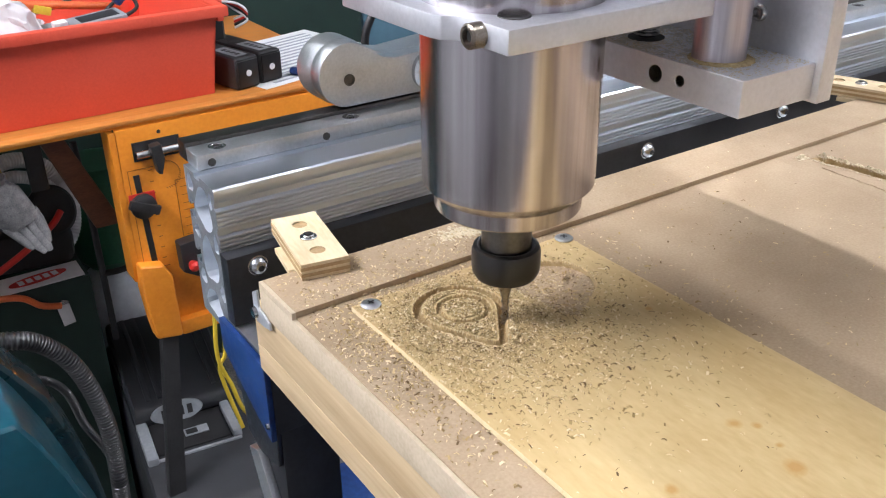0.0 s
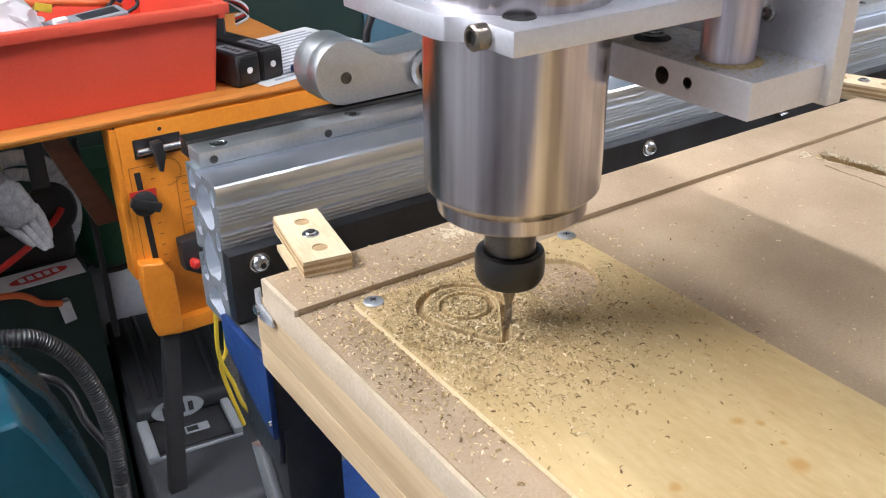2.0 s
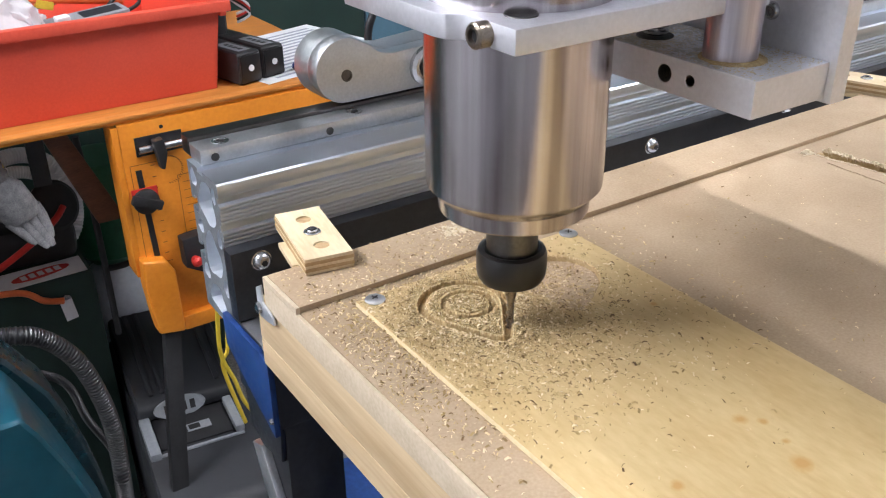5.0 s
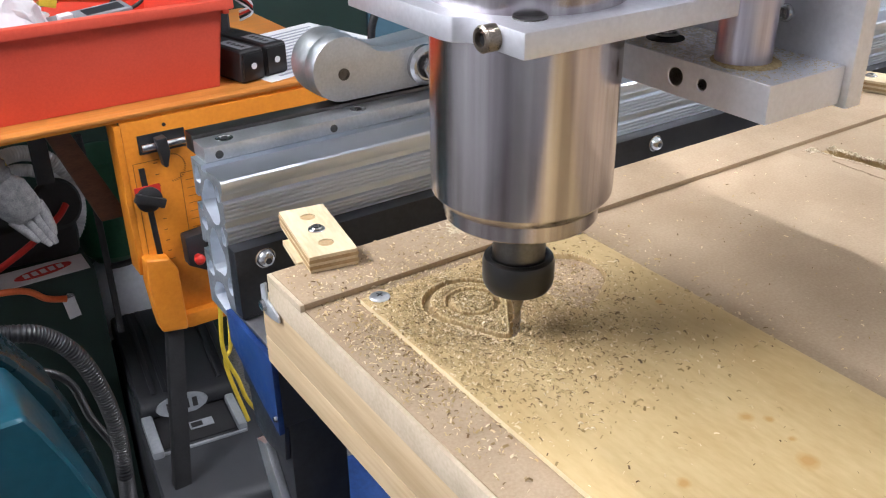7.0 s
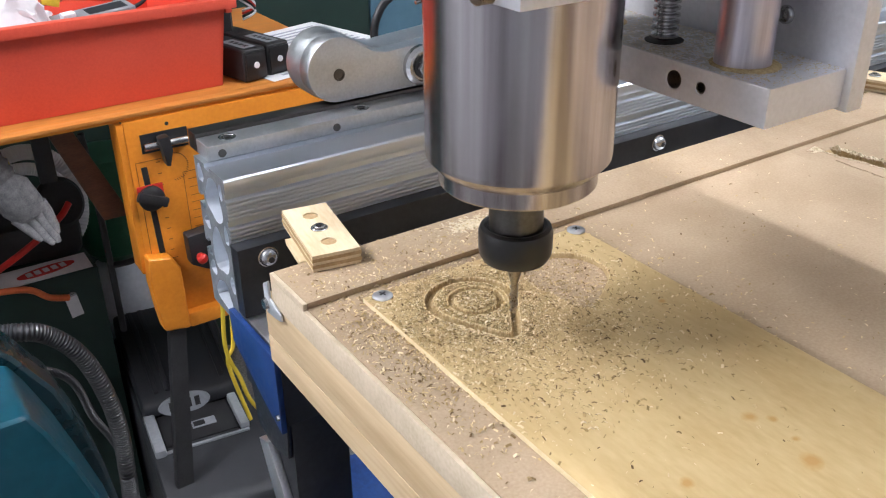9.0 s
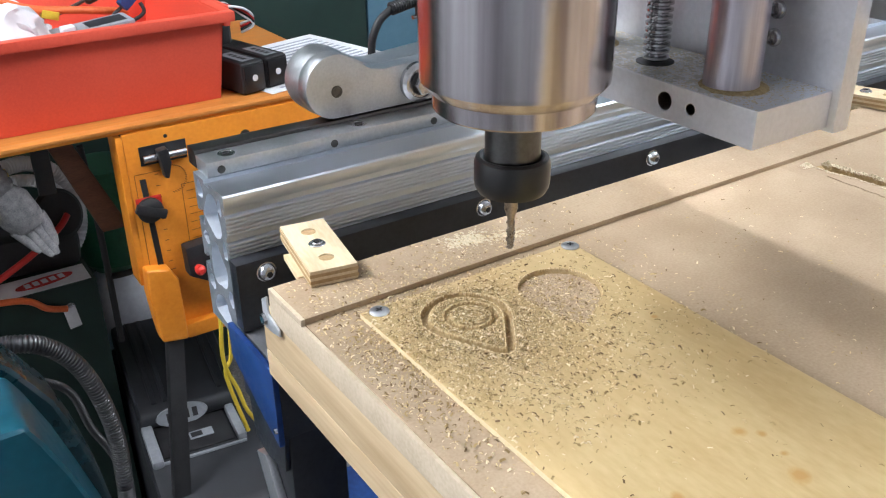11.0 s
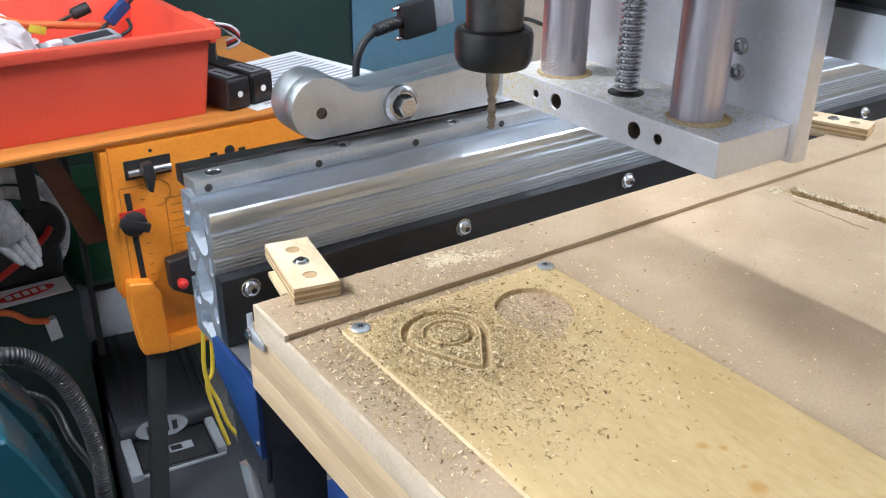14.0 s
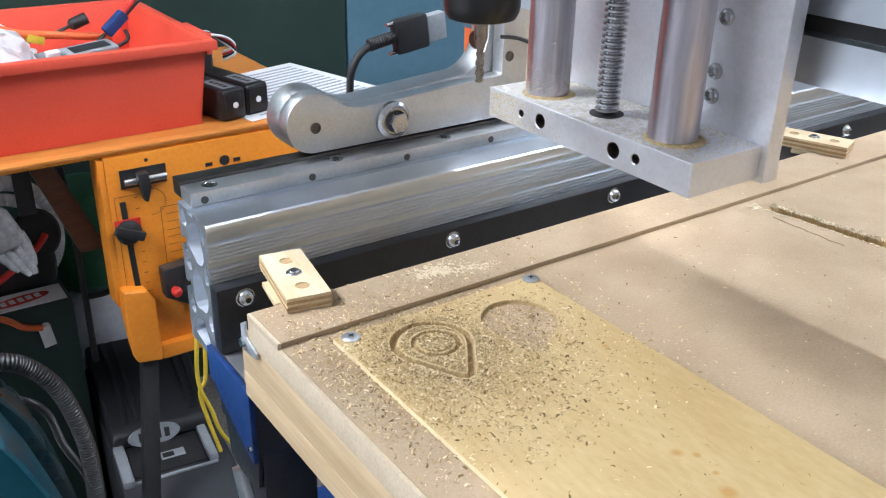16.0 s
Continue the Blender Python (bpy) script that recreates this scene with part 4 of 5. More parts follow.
def bin_box():
    t = thing("storage_bin", "open red plastic storage bin on the bench", "storage bin", at=(0.1, 1.2, -0.1983))
    x0, x1, y0, y1, z0, z1, w = -0.42, 0.326, 1.0, 1.36, -0.1982, -0.062, 0.004
    f = 0.014
    def wall(a, b):
        # a: low corners, b: high corners, inner offsets make thickness
        bm = bmesh.new()
        vs = [bm.verts.new(p) for p in (*a, *b)]
        for q in ((0, 1, 2, 3), (4, 7, 6, 5), (0, 4, 5, 1), (1, 5, 6, 2), (2, 6, 7, 3), (3, 7, 4, 0)):
            bm.faces.new([vs[i] for i in q])
        bmesh.ops.recalc_face_normals(bm, faces=bm.faces)
        return finish(bm, 0.0015)
    part("base", box(x0, x1, y0, y1, z0, z0 + w, 0.002), RED_BIN, t)
    part("front_wall", wall(((x0, y0, z0), (x1, y0, z0), (x1, y0 + w, z0), (x0, y0 + w, z0)), ((x0 - f, y0 - f, z1), (x1 + f, y0 - f, z1), (x1 + f, y0 - f + w, z1), (x0 - f, y0 - f + w, z1))), RED_BIN, t)
    part("back_wall", wall(((x0, y1 - w, z0), (x1, y1 - w, z0), (x1, y1, z0), (x0, y1, z0)), ((x0 - f, y1 + f - w, z1), (x1 + f, y1 + f - w, z1), (x1 + f, y1 + f, z1), (x0 - f, y1 + f, z1))), RED_BIN, t)
    part("end_wall", wall(((x1 - w, y0, z0), (x1, y0, z0), (x1, y1, z0), (x1 - w, y1, z0)), ((x1 + f - w, y0 - f, z1), (x1 + f, y0 - f, z1), (x1 + f, y1 + f, z1), (x1 + f - w, y1 + f, z1))), RED_BIN, t)
    part("end_wall", wall(((x0, y0, z0), (x0 + w, y0, z0), (x0 + w, y1, z0), (x0, y1, z0)), ((x0 - f, y0 - f, z1), (x0 - f + w, y0 - f, z1), (x0 - f + w, y1 + f, z1), (x0 - f, y1 + f, z1))), RED_BIN, t)
    e = f + 0.014
    for b in (box(x0 - e, x1 + e, y0 - e, y0 - f + 0.003, z1 - 0.012, z1 + 0.004, 0.003), box(x0 - e, x1 + e, y1 + f - 0.003, y1 + e, z1 - 0.012, z1 + 0.004, 0.003), box(x1 + f - 0.003, x1 + e, y0 - e + 0.012, y1 + e - 0.012, z1 - 0.012, z1 + 0.0038, 0.003), box(x0 - e, x0 - f + 0.003, y0 - e + 0.012, y1 + e - 0.012, z1 - 0.012, z1 + 0.0038, 0.003)):
        part("rim", b, RED_BIN, t)
    part("handle_lip", box(x1 + f + 0.012, x1 + e + 0.010, y0 + 0.02, y0 + 0.13, z1 - 0.030, z1 + 0.0035, 0.004), RED_BIN, t)
    return hang(t)


bin_box()


def bin_contents():
    bm = bmesh.new()
    bmesh.ops.create_icosphere(bm, subdivisions=5, radius=0.09)
    for v in bm.verts:
        v.co.z *= 0.55
        v.co += 0.030 * noise.noise_vector(v.co * 14) + 0.010 * noise.noise_vector(v.co * 45) + 0.004 * noise.noise_vector(v.co * 110)
    solo("white_cloth", moved(bm, pose(0.02, 1.10, -0.085)), WHITE, "crumpled white cloth heaped in the bin", "cloth")
    t = thing("clear_battery_pack", "grey clear-wrapped battery lying in the bin", "battery pack", at=(0.15, 1.1, -0.1))
    m = pose(0.165, 1.075, -0.083, 6, -4, 8)
    part("case", moved(box(-0.065, 0.060, -0.022, 0.022, -0.016, 0.012, 0.004), m), LIGHT_GREY, t, "grey wrapped cells")
    part("plug", moved(box(-0.052, -0.032, -0.020, -0.004, 0.0125, 0.022, 0.002), m), WHITE, t, "white balance plug")
    part("label_plate", moved(box(-0.010, 0.050, -0.014, 0.012, 0.0122, 0.0127), m), GREY, t)
    hang(t)
    solo("orange_strap", tube([(-0.04, 1.16, 0.005), (0.03, 1.15, -0.025), (0.09, 1.14, -0.050), (0.15, 1.14, -0.060), (0.24, 1.15, -0.075)], 0.006), ORANGE_WIRE, "orange wire bundle curling in the bin", "wire")
    t = thing("blue_connector", "blue connector with red and black leads", "connector", at=(0.22, 1.12, -0.06))
    part("shell", moved(box(-0.022, 0.022, -0.008, 0.008, -0.009, 0.009, 0.003), pose(0.240, 1.12, -0.047, 0, -38, 10)), BLUE, t)
    part("red_lead", tube([(0.252, 1.122, -0.036), (0.28, 1.13, -0.012), (0.31, 1.15, 0.01)], 0.0035), RED, t)
    part("black_lead", tube([(0.256, 1.126, -0.040), (0.285, 1.135, -0.018), (0.315, 1.155, 0.0)], 0.0035), BLACK, t)
    part("black_loop", tube([(0.222, 1.118, -0.062), (0.205, 1.11, -0.075), (0.23, 1.10, -0.080), (0.252, 1.10, -0.07), (0.25, 1.105, -0.055)], 0.003), BLACK, t)
    hang(t)
    t = thing("black_plug", "black barrel plug on a dark lead", "plug", at=(0.19, 1.15, -0.06))
    part("barrel", moved(lathe([(0, 0), (0.006, 0), (0.0095, 0.004), (0.0095, 0.030), (0.008, 0.030), (0.008, 0.024), (0, 0.024)], seg=20), pose(0.176, 1.15, -0.050, 0, 70, 0)), BLACK, t)
    part("lead", tube([(0.18, 1.15, -0.049), (0.15, 1.15, -0.060), (0.12, 1.15, -0.068), (0.08, 1.15, -0.066)], 0.003), DARK_STEEL, t)
    hang(t)
    solo("yellow_plug", moved(box(-0.012, 0.014, -0.008, 0.008, -0.006, 0.007, 0.002), pose(0.118, 1.14, -0.063, 0, 18, 0)), YELLOW, "small yellow battery connector in the bin", "connector")
    t = thing("black_pouch", "black pouch with white and red wires", "pouch", at=(0.40, 1.16, -0.1985))
    part("pouch", box(0.372, 0.402, 1.12, 1.21, -0.1975, -0.105, 0.012, 3), BLACK, t)
    for k, mm in enumerate((WHITE, RED, BLACK, WHITE)):
        part("wire", tube([(0.385, 1.15, -0.105), (0.40, 1.14 + 0.003 * k, -0.088 + 0.002 * k), (0.43, 1.13 + 0.005 * k, -0.092 - 0.004 * k), (0.448, 1.135, -0.110 - 0.004 * k), (0.43, 1.15, -0.122 - 0.005 * k)], 0.0022), mm, t)
    hang(t)


bin_contents()


def battery(x, y, rz):
    t = thing("battery_pack", "black shrink-wrapped battery pack with grey label", "battery pack", "battery packs", (x, y, -0.197))
    part("case", box(-0.0225, 0.0225, 0, 0.150, 0, 0.052, 0.006, 3), BLACK, t)
    part("end_cap", box(-0.0195, 0.0195, -0.0025, 0.0005, 0.004, 0.047, 0.004), BLACK_OXIDE, t)
    part("label_plate", box(-0.012, 0.012, 0.012, 0.075, 0.0521, 0.0525), LIGHT_GREY, t, "grey label with bars of print")
    for k in range(4):
        part("label_bar", box(-0.004, 0.004, 0.020 + 0.012 * k, 0.028 + 0.012 * k, 0.0526, 0.0528), BLACK, t)
    part("terminal", lathe([(0, 0), (0.0052, 0), (0.0052, 0.001), (0, 0.0012)], (0, -0.0025, 0.026), "-y", 20), WHITE, t, "white round terminal")
    t.matrix_world = pose(x, y, -0.1975, 0, 0, rz)
    return t


battery(0.381, 0.990, 14)
battery(0.428, 1.004, 14)


def sheet_of_paper():
    t = thing("paper_sheet", "printed white paper sheet lying on the bench", "paper", at=(0.5, 1.12, -0.198))
    m = pose(0.515, 1.130, -0.1979, 0, 0, 14)
    part("sheet", moved(box(-0.15, 0.15, -0.13, 0.13, 0, 0.0006), m), PAPER, t)
    for k in range(14):
        part("print_bar", moved(box(-0.12, 0.13, -0.115 + 0.0165 * k, -0.108 + 0.0165 * k, 0.0007, 0.0009), m), INK, t)
    return hang(t)


sheet_of_paper()
solo("marker_pen", moved(lathe([(0, 0), (0.006, 0.001), (0.007, 0.004), (0.007, 0.07), (0.005, 0.085), (0, 0.086)], seg=16), pose(0.47, 1.02, -0.190, 90, 0, 30)), BLUE, "dark blue pen lying beside the batteries", "pen")


# ---------------------------------------------------------------- behind and below the bench
def cool_box():
    t = thing("cool_box", "dark grey plastic cool box with light grey trim", "cool box", at=(0.2, 1.15, FLOOR))
    m = pose(0.190, 0.950, 0, 0, 0, -7) @ Matrix.Diagonal((0.8, 1, 1, 1))
    top = -0.80
    body = prism([(-0.13, FLOOR), (-0.13, top - 0.070), (-0.105, top - 0.056), (0.0, top - 0.047), (0.012, top - 0.04), (0.46, top - 0.04), (0.47, FLOOR)], -0.115, 0.145, "x", 0.012, 3)
    part("body", moved(body, m), GREY, t, "dark grey moulded body")
    lid = prism([(0.125, top - 0.040), (0.125, top - 0.008), (0.150, top), (0.33, top + 0.035), (0.43, top + 0.03), (0.455, top - 0.03)], -0.108, 0.135, "x", 0.014, 3)
    lid = part("lid", moved(lid, m), GREY, t, "sloping ribbed lid")
    for x in (-0.072, -0.045, 0.085, 0.11):
        part("rib", moved(prism([(0.150, top), (0.150, top + 0.004), (0.33, top + 0.0395), (0.42, top + 0.034), (0.42, top + 0.028)], x, x + 0.012, "x", 0.002), m), GREY, lid)
    part("control_panel", moved(box(-0.080, 0.085, 0.030, 0.126, top - 0.041, top - 0.036, 0.003), m), BLACK, t, "black control panel")
    for b in (box(-0.108, -0.082, 0.010, 0.130, top - 0.045, top - 0.026, 0.006), box(0.090, 0.112, 0.022, 0.130, top - 0.045, top - 0.026, 0.006), box(-0.100, 0.108, 0.014, 0.020, top - 0.046, top - 0.036, 0.002)):
        part("trim", moved(b, m), LIGHT_GREY, t, "light grey trim")
    part("display", moved(box(-0.01, 0.045, 0.060, 0.082, top - 0.036, top - 0.0345), m), LIGHT_GREY, t)
    part("display_glass", moved(box(-0.006, 0.020, 0.064, 0.078, top - 0.0345, top - 0.0338), m), BLACK, t)
    part("badge", moved(lathe([(0, 0), (0.062, 0), (0.060, 0.004), (0, 0.004)], seg=36), m @ pose(-0.010, 0.1255, top - 0.020, 72, 0, 0) @ Matrix.Diagonal((1, 0.34, 1, 1))), LIGHT_GREY, t, "oval light grey badge")
    for k in range(4):
        part("badge_bar", moved(box(-0.006, 0.006, -0.009, 0.009, 0.0042, 0.0048), m @ pose(-0.040 + 0.02 * k, 0.1255, top - 0.020, 72, 0, 0)), BLACK, t)
    return hang(t)


cool_box()


HOSE = material("hose_plastic", (0.014, 0.015, 0.017), (0.022, 0.023, 0.026), 30, (0.32, 0.45), bump=0.01)


def vacuum():
    t = thing("vacuum_cleaner", "teal workshop vacuum with black corrugated hose", "vacuum cleaner", at=(-0.2, 0.7, FLOOR))
    part("body", prism([(-0.42, -0.34), (-0.105, -0.345), (-0.092, -0.372), (-0.072, -0.425), (-0.056, -0.480), (-0.036, -0.555), (-0.015, -0.70), (-0.01, FLOOR), (-0.42, FLOOR)], 0.50, 0.62, "y", 0.010, 3), TEAL, t, "teal plastic body")
    part("lid", prism([(-0.42, -0.31), (-0.12, -0.315), (-0.095, -0.345), (-0.060, -0.405), (-0.040, -0.47), (-0.026, -0.535), (-0.008, -0.70), (-0.008, FLOOR), (-0.42, FLOOR)], 0.6205, 0.70, "y", 0.012, 3), DARK_TEAL, t, "dark teal glossy shell")
    part("seam", tube([(-0.16, 0.4995, -0.44), (-0.09, 0.4995, -0.50), (-0.055, 0.4995, -0.60), (-0.04, 0.4995, -0.75)], 0.0016), BLACK, t)
    part("hose", tube([(-0.16, 0.78, -0.385), (-0.077, 0.75, -0.386), (-0.04, 0.75, -0.404), (-0.009, 0.75, -0.445), (0.010, 0.75, -0.505), (0.020, 0.75, -0.58), (0.018, 0.75, -0.67), (0.010, 0.76, -0.85), (0.02, 0.80, FLOOR + 0.02)], 0.0125, 18, 0.0013), HOSE, t, "black corrugated hose")
    part("thin_hose", tube([(-0.14, 0.78, -0.43), (-0.03, 0.80, -0.50), (0.0, 0.82, -0.60), (0.03, 0.84, -0.70), (0.04, 0.85, -0.85), (0.03, 0.86, FLOOR + 0.01)], 0.006, 14, 0.0008), HOSE, t)
    return hang(t)


vacuum()


def green_cabinet():
    t = thing("green_machine_case", "dark green steel case with a red and white label", "machine case", at=(-0.1, 1.5, FLOOR))
    part("case", box(-0.40, 0.118, 1.20, 1.62, FLOOR, -0.553, 0.004), GREEN, t, "dark green painted case")
    lab = part("label_plate", box(-0.11, 0.110, 1.203, 1.268, -0.5528, -0.5515), WHITE, t, "white label plate")
    part("label_panel", moved(lathe([(0, 0), (0.045, 0), (0.045, 0.0008), (0, 0.0008)], seg=32), pose(0.035, 1.235, -0.5514, 0, 0, 8) @ Matrix.Diagonal((1.15, 0.36, 1, 1))), RED, lab, "red oval mark with pale bars")
    for k in range(5):
        part("label_bar", moved(box(-0.005, 0.005, -0.008, 0.008, 0.0008, 0.0014), pose(0.005 + 0.015 * k, 1.231 + 0.002 * k, -0.5514, 0, 0, 8)), WHITE, lab)
    part("wire", tube([(-0.12, 1.17, -0.53), (-0.015, 1.185, -0.552), (0.025, 1.193, -0.585), (0.057, 1.195, -0.597)], 0.006), ORANGE_WIRE, t, "orange wire")
    part("lug", lathe([(0.005, 0), (0.009, 0), (0.009, 0.002), (0.005, 0.002)], (0.063, 1.199, -0.597), "-y", 20), STEEL, t)
    part("tag", moved(box(-0.010, 0.012, -0.001, 0.0, -0.045, 0, 0.0004), pose(0.059, 1.195, -0.597, 6, -8, 0)), WHITE, t, "small white paper tag")
    return hang(t)


green_cabinet()


def bucket():
    t = thing("hose_coil", "coiled pale lilac ribbed hose behind the bench", "hose coil", at=(0.03, 1.45, -0.55))
    R = 0.105
    pts = [(0.045 + R * math.cos(a), 1.42 + 0.02 * math.sin(2 * a), -0.50 + R * 1.05 * math.sin(a)) for a in np.linspace(-0.8, 3.6, 16)]
    part("coil", tube(pts, 0.0155, 14, 0.0012), WHITE, t)
    pts = [(0.045 + R * 0.8 * math.cos(a), 1.40, -0.50 + R * 0.82 * math.sin(a)) for a in np.linspace(-0.8, 3.6, 16)]
    part("coil", tube(pts, 0.0125, 14, 0.001), WHITE, t)
    return hang(t)


bucket()


def glove(m):
    t = thing("work_glove", "grey cloth work glove hanging beside a black strap", "glove", at=(0, 0, 0))
    bm = lathe([(0, 0), (0.030, 0.004), (0.042, 0.03), (0.042, 0.07), (0.034, 0.10), (0, 0.11)], seg=24)
    for v in bm.verts:
        v.co.y *= 0.55
        v.co += 0.004 * noise.noise_vector(v.co * 40)
    part("palm", bm, CLOTH, t)
    cuff = lathe([(0.034, -0.045), (0.037, -0.040), (0.034, -0.030), (0.037, -0.022), (0.033, -0.012), (0.036, -0.004), (0.030, 0.008)], seg=24)
    for v in cuff.verts:
        v.co.y *= 0.6
        v.co += 0.003 * noise.noise_vector(v.co * 40)
    part("cuff", cuff, CLOTH, t, "gathered knitted cuff")
    for k, (x, l, a) in enumerate(((-0.030, 0.062, 14), (-0.010, 0.072, 4), (0.011, 0.070, -5), (0.030, 0.056, -14))):
        f = lathe([(0, -0.01), (0.0105, -0.006), (0.0118, 0.02), (0.0112, l * 0.8), (0.006, l), (0, l + 0.002)], seg=16)
        for v in f.verts:
            v.co.y -= 14 * max(v.co.z, 0) ** 2 * 0.5
            v.co += 0.002 * noise.noise_vector(v.co * 60 + Vector((k, 0, 0)))
        part("finger", moved(f, pose(x, 0, 0.092, 0, a, 0)), CLOTH, t)
    t.matrix_world = m
    return t


glove(pose(-0.026, 1.005, -0.275, 0, 154, 0) @ Matrix.Diagonal((0.74, 0.74, 0.74, 1)))


def clutter():
    solo("blue_tool", moved(box(-0.05, 0.022, -0.03, 0.03, -0.03, 0.035, 0.01, 3), pose(-0.05, 1.235, -0.425, 0, 10, 0)), BLUE, "blue plastic tool body beside the glove", "tool")
    solo("red_cable", tube([(-0.10, 1.20, -0.535), (-0.03, 1.20, -0.505), (0.03, 1.21, -0.478), (0.08, 1.235, -0.455), (0.10, 1.25, -0.44)], 0.006), RED, "red cable draped over the case", "cable")
    solo("black_pulley", moved(lathe([(0, 0), (0.046, 0), (0.047, 0.006), (0.040, 0.012), (0, 0.012)], seg=36), pose(0.085, 1.262, -0.44, 70, 0, 20)), BLACK, "black plastic disc beside the glove", "disc")
    solo("yellow_tool", box(-0.02, 0.03, 1.33, 1.36, -0.385, -0.370, 0.003), YELLOW, "small yellow plastic tool part", "tool")
    solo("black_strap", box(0.030, 0.056, 1.02, 1.03, -0.305, -0.203, 0.003), BLACK, "black strap hanging from the bench", "strap")
    solo("bench_brace", prism([(0.046, -0.205), (0.080, -0.205), (0.1565, -0.394), (0.1136, -0.394)], 1.035, 1.06, "y", 0.002), BROWN, "dark brown timber brace under the bench", "brace")
    solo("tool_bag", moved(box(-0.22, 0.118, -0.05, 0.06, -0.045, 0.035, 0.03, 4), pose(0, 1.315, -0.507, 0, 4, 0)), BLACK, "black cloth tool bag lying on the case", "bag")
    solo("black_rod_frame", joined(tube([(0.135, 1.2, -0.30), (0.14, 1.2, -0.45), (0.14, 1.2, -0.70)], 0.006), tube([(0.14, 1.2, -0.56), (0.20, 1.2, -0.55), (0.205, 1.2, -0.45)], 0.006)), BLACK, "black bent steel rod stand", "rod")
    t = thing("bottle", "translucent white bottle with a green cover", "bottle", at=(0.2, 1.45, -0.9))
    part("body", lathe([(0, -0.95), (0.075, -0.95), (0.08, -0.90), (0.08, -0.76), (0.055, -0.70), (0.03, -0.68), (0, -0.68)], (0.215, 1.48, 0), seg=36), FOGGY, t)
    part("cover", lathe([(0.05, -0.69), (0.075, -0.66), (0.08, -0.56), (0.07, -0.45), (0, -0.43)], (0.225, 1.50, 0), seg=36), material("green_plastic", (0.01, 0.10, 0.05), (0.02, 0.14, 0.07), 20, (0.4, 0.5)), t)
    hang(t)
    solo("stack_of_crates", box(0.12, 0.32, 1.38, 1.60, FLOOR, -0.951, 0.01), BLACK, "black crate under the bottle", "crate")
    for k, pts in enumerate((((0.155, 0.6, -0.17), (0.148, 0.6, -0.33), (0.143, 0.6, -0.41), (0.156, 0.6, -0.46), (0.175, 0.6, -0.52), (0.24, 0.6, -0.60)), ((0.17, 0.62, -0.17), (0.165, 0.62, -0.33), (0.160, 0.62, -0.42), (0.150, 0.62, -0.45), (0.17, 0.62, -0.55)))):
        solo("yellow_cable", tube(pts, 0.0028), YELLOW, "thin yellow cable hanging behind the frame", "cable", "yellow cables")
    solo("green_partition", box(-1.2, 0.965, 1.66, 1.70, FLOOR, 1.2, 0.003), GREEN, "dark green partition standing behind the bench", "partition", kind="structure")
    solo("blue_cabinet", box(0.97, 2.6, 1.66, 2.2, FLOOR, 1.2, 0.006), BLUE_PANEL, "tall blue-grey steel cabinet", "cabinet")


clutter()


def plug():
    t = thing("cable_plug", "black serial plug with grey socket and cable", "plug", at=(0.4, 0.5, 0.03))
    part("cable", tube([(0.335, 0.5, -0.10), (0.326, 0.5, -0.02), (0.334, 0.5, 0.012), (0.352, 0.5, 0.027), (0.37, 0.5, 0.032)], 0.0045), BLACK, t)
    part("boot", tube([(0.352, 0.5, 0.028), (0.372, 0.5, 0.032), (0.385, 0.5, 0.034)], 0.0075, 14, 0.0012), BLACK, t)
    part("shell", moved(box(-0.022, 0.022, -0.008, 0.008, -0.020, 0.020, 0.003), pose(0.408, 0.5, 0.036, 0, -8, 0)), BLACK, t)
    part("socket", moved(box(0.022, 0.048, -0.007, 0.007, -0.016, 0.016, 0.002), pose(0.408, 0.5, 0.036, 0, -8, 0)), LIGHT_GREY, t)
    for z in (-0.017, 0.017):
        part("thumbscrew", moved(lathe([(0.0025, 0), (0.0025, 0.012)], (-0.03, 0, z), "x", 12), pose(0.408, 0.5, 0.036, 0, -8, 0)), STEEL, t)
    return hang(t)


plug()


def tin():
    t = thing("paint_tin", "small orange and blue box beyond the gantry", "box", at=(0.62, 0.60, 0.0))
    part("box", box(0.590, 0.640, 0.60, 0.64, -0.05, 0.045, 0.003), ORANGE_WIRE, t)
    part("band", box(0.588, 0.602, 0.5985, 0.64, 0.0, 0.046, 0.002), BLUE_PANEL, t)
    part("cap", lathe([(0, 0), (0.012, 0), (0.012, 0.02), (0, 0.02)], (0.588, 0.597, 0.010), "x", 20), BLACK, t)
    return hang(t)


tin()
solo("sensor_cable", tube([(0.285, 0.1745, 0.108), (0.305, 0.174, 0.104), (0.325, 0.1735, 0.094), (0.335, 0.173, 0.078), (0.336, 0.1755, 0.060)], 0.0016), GREY, "thin grey cable curving down beside the gantry", "cable")


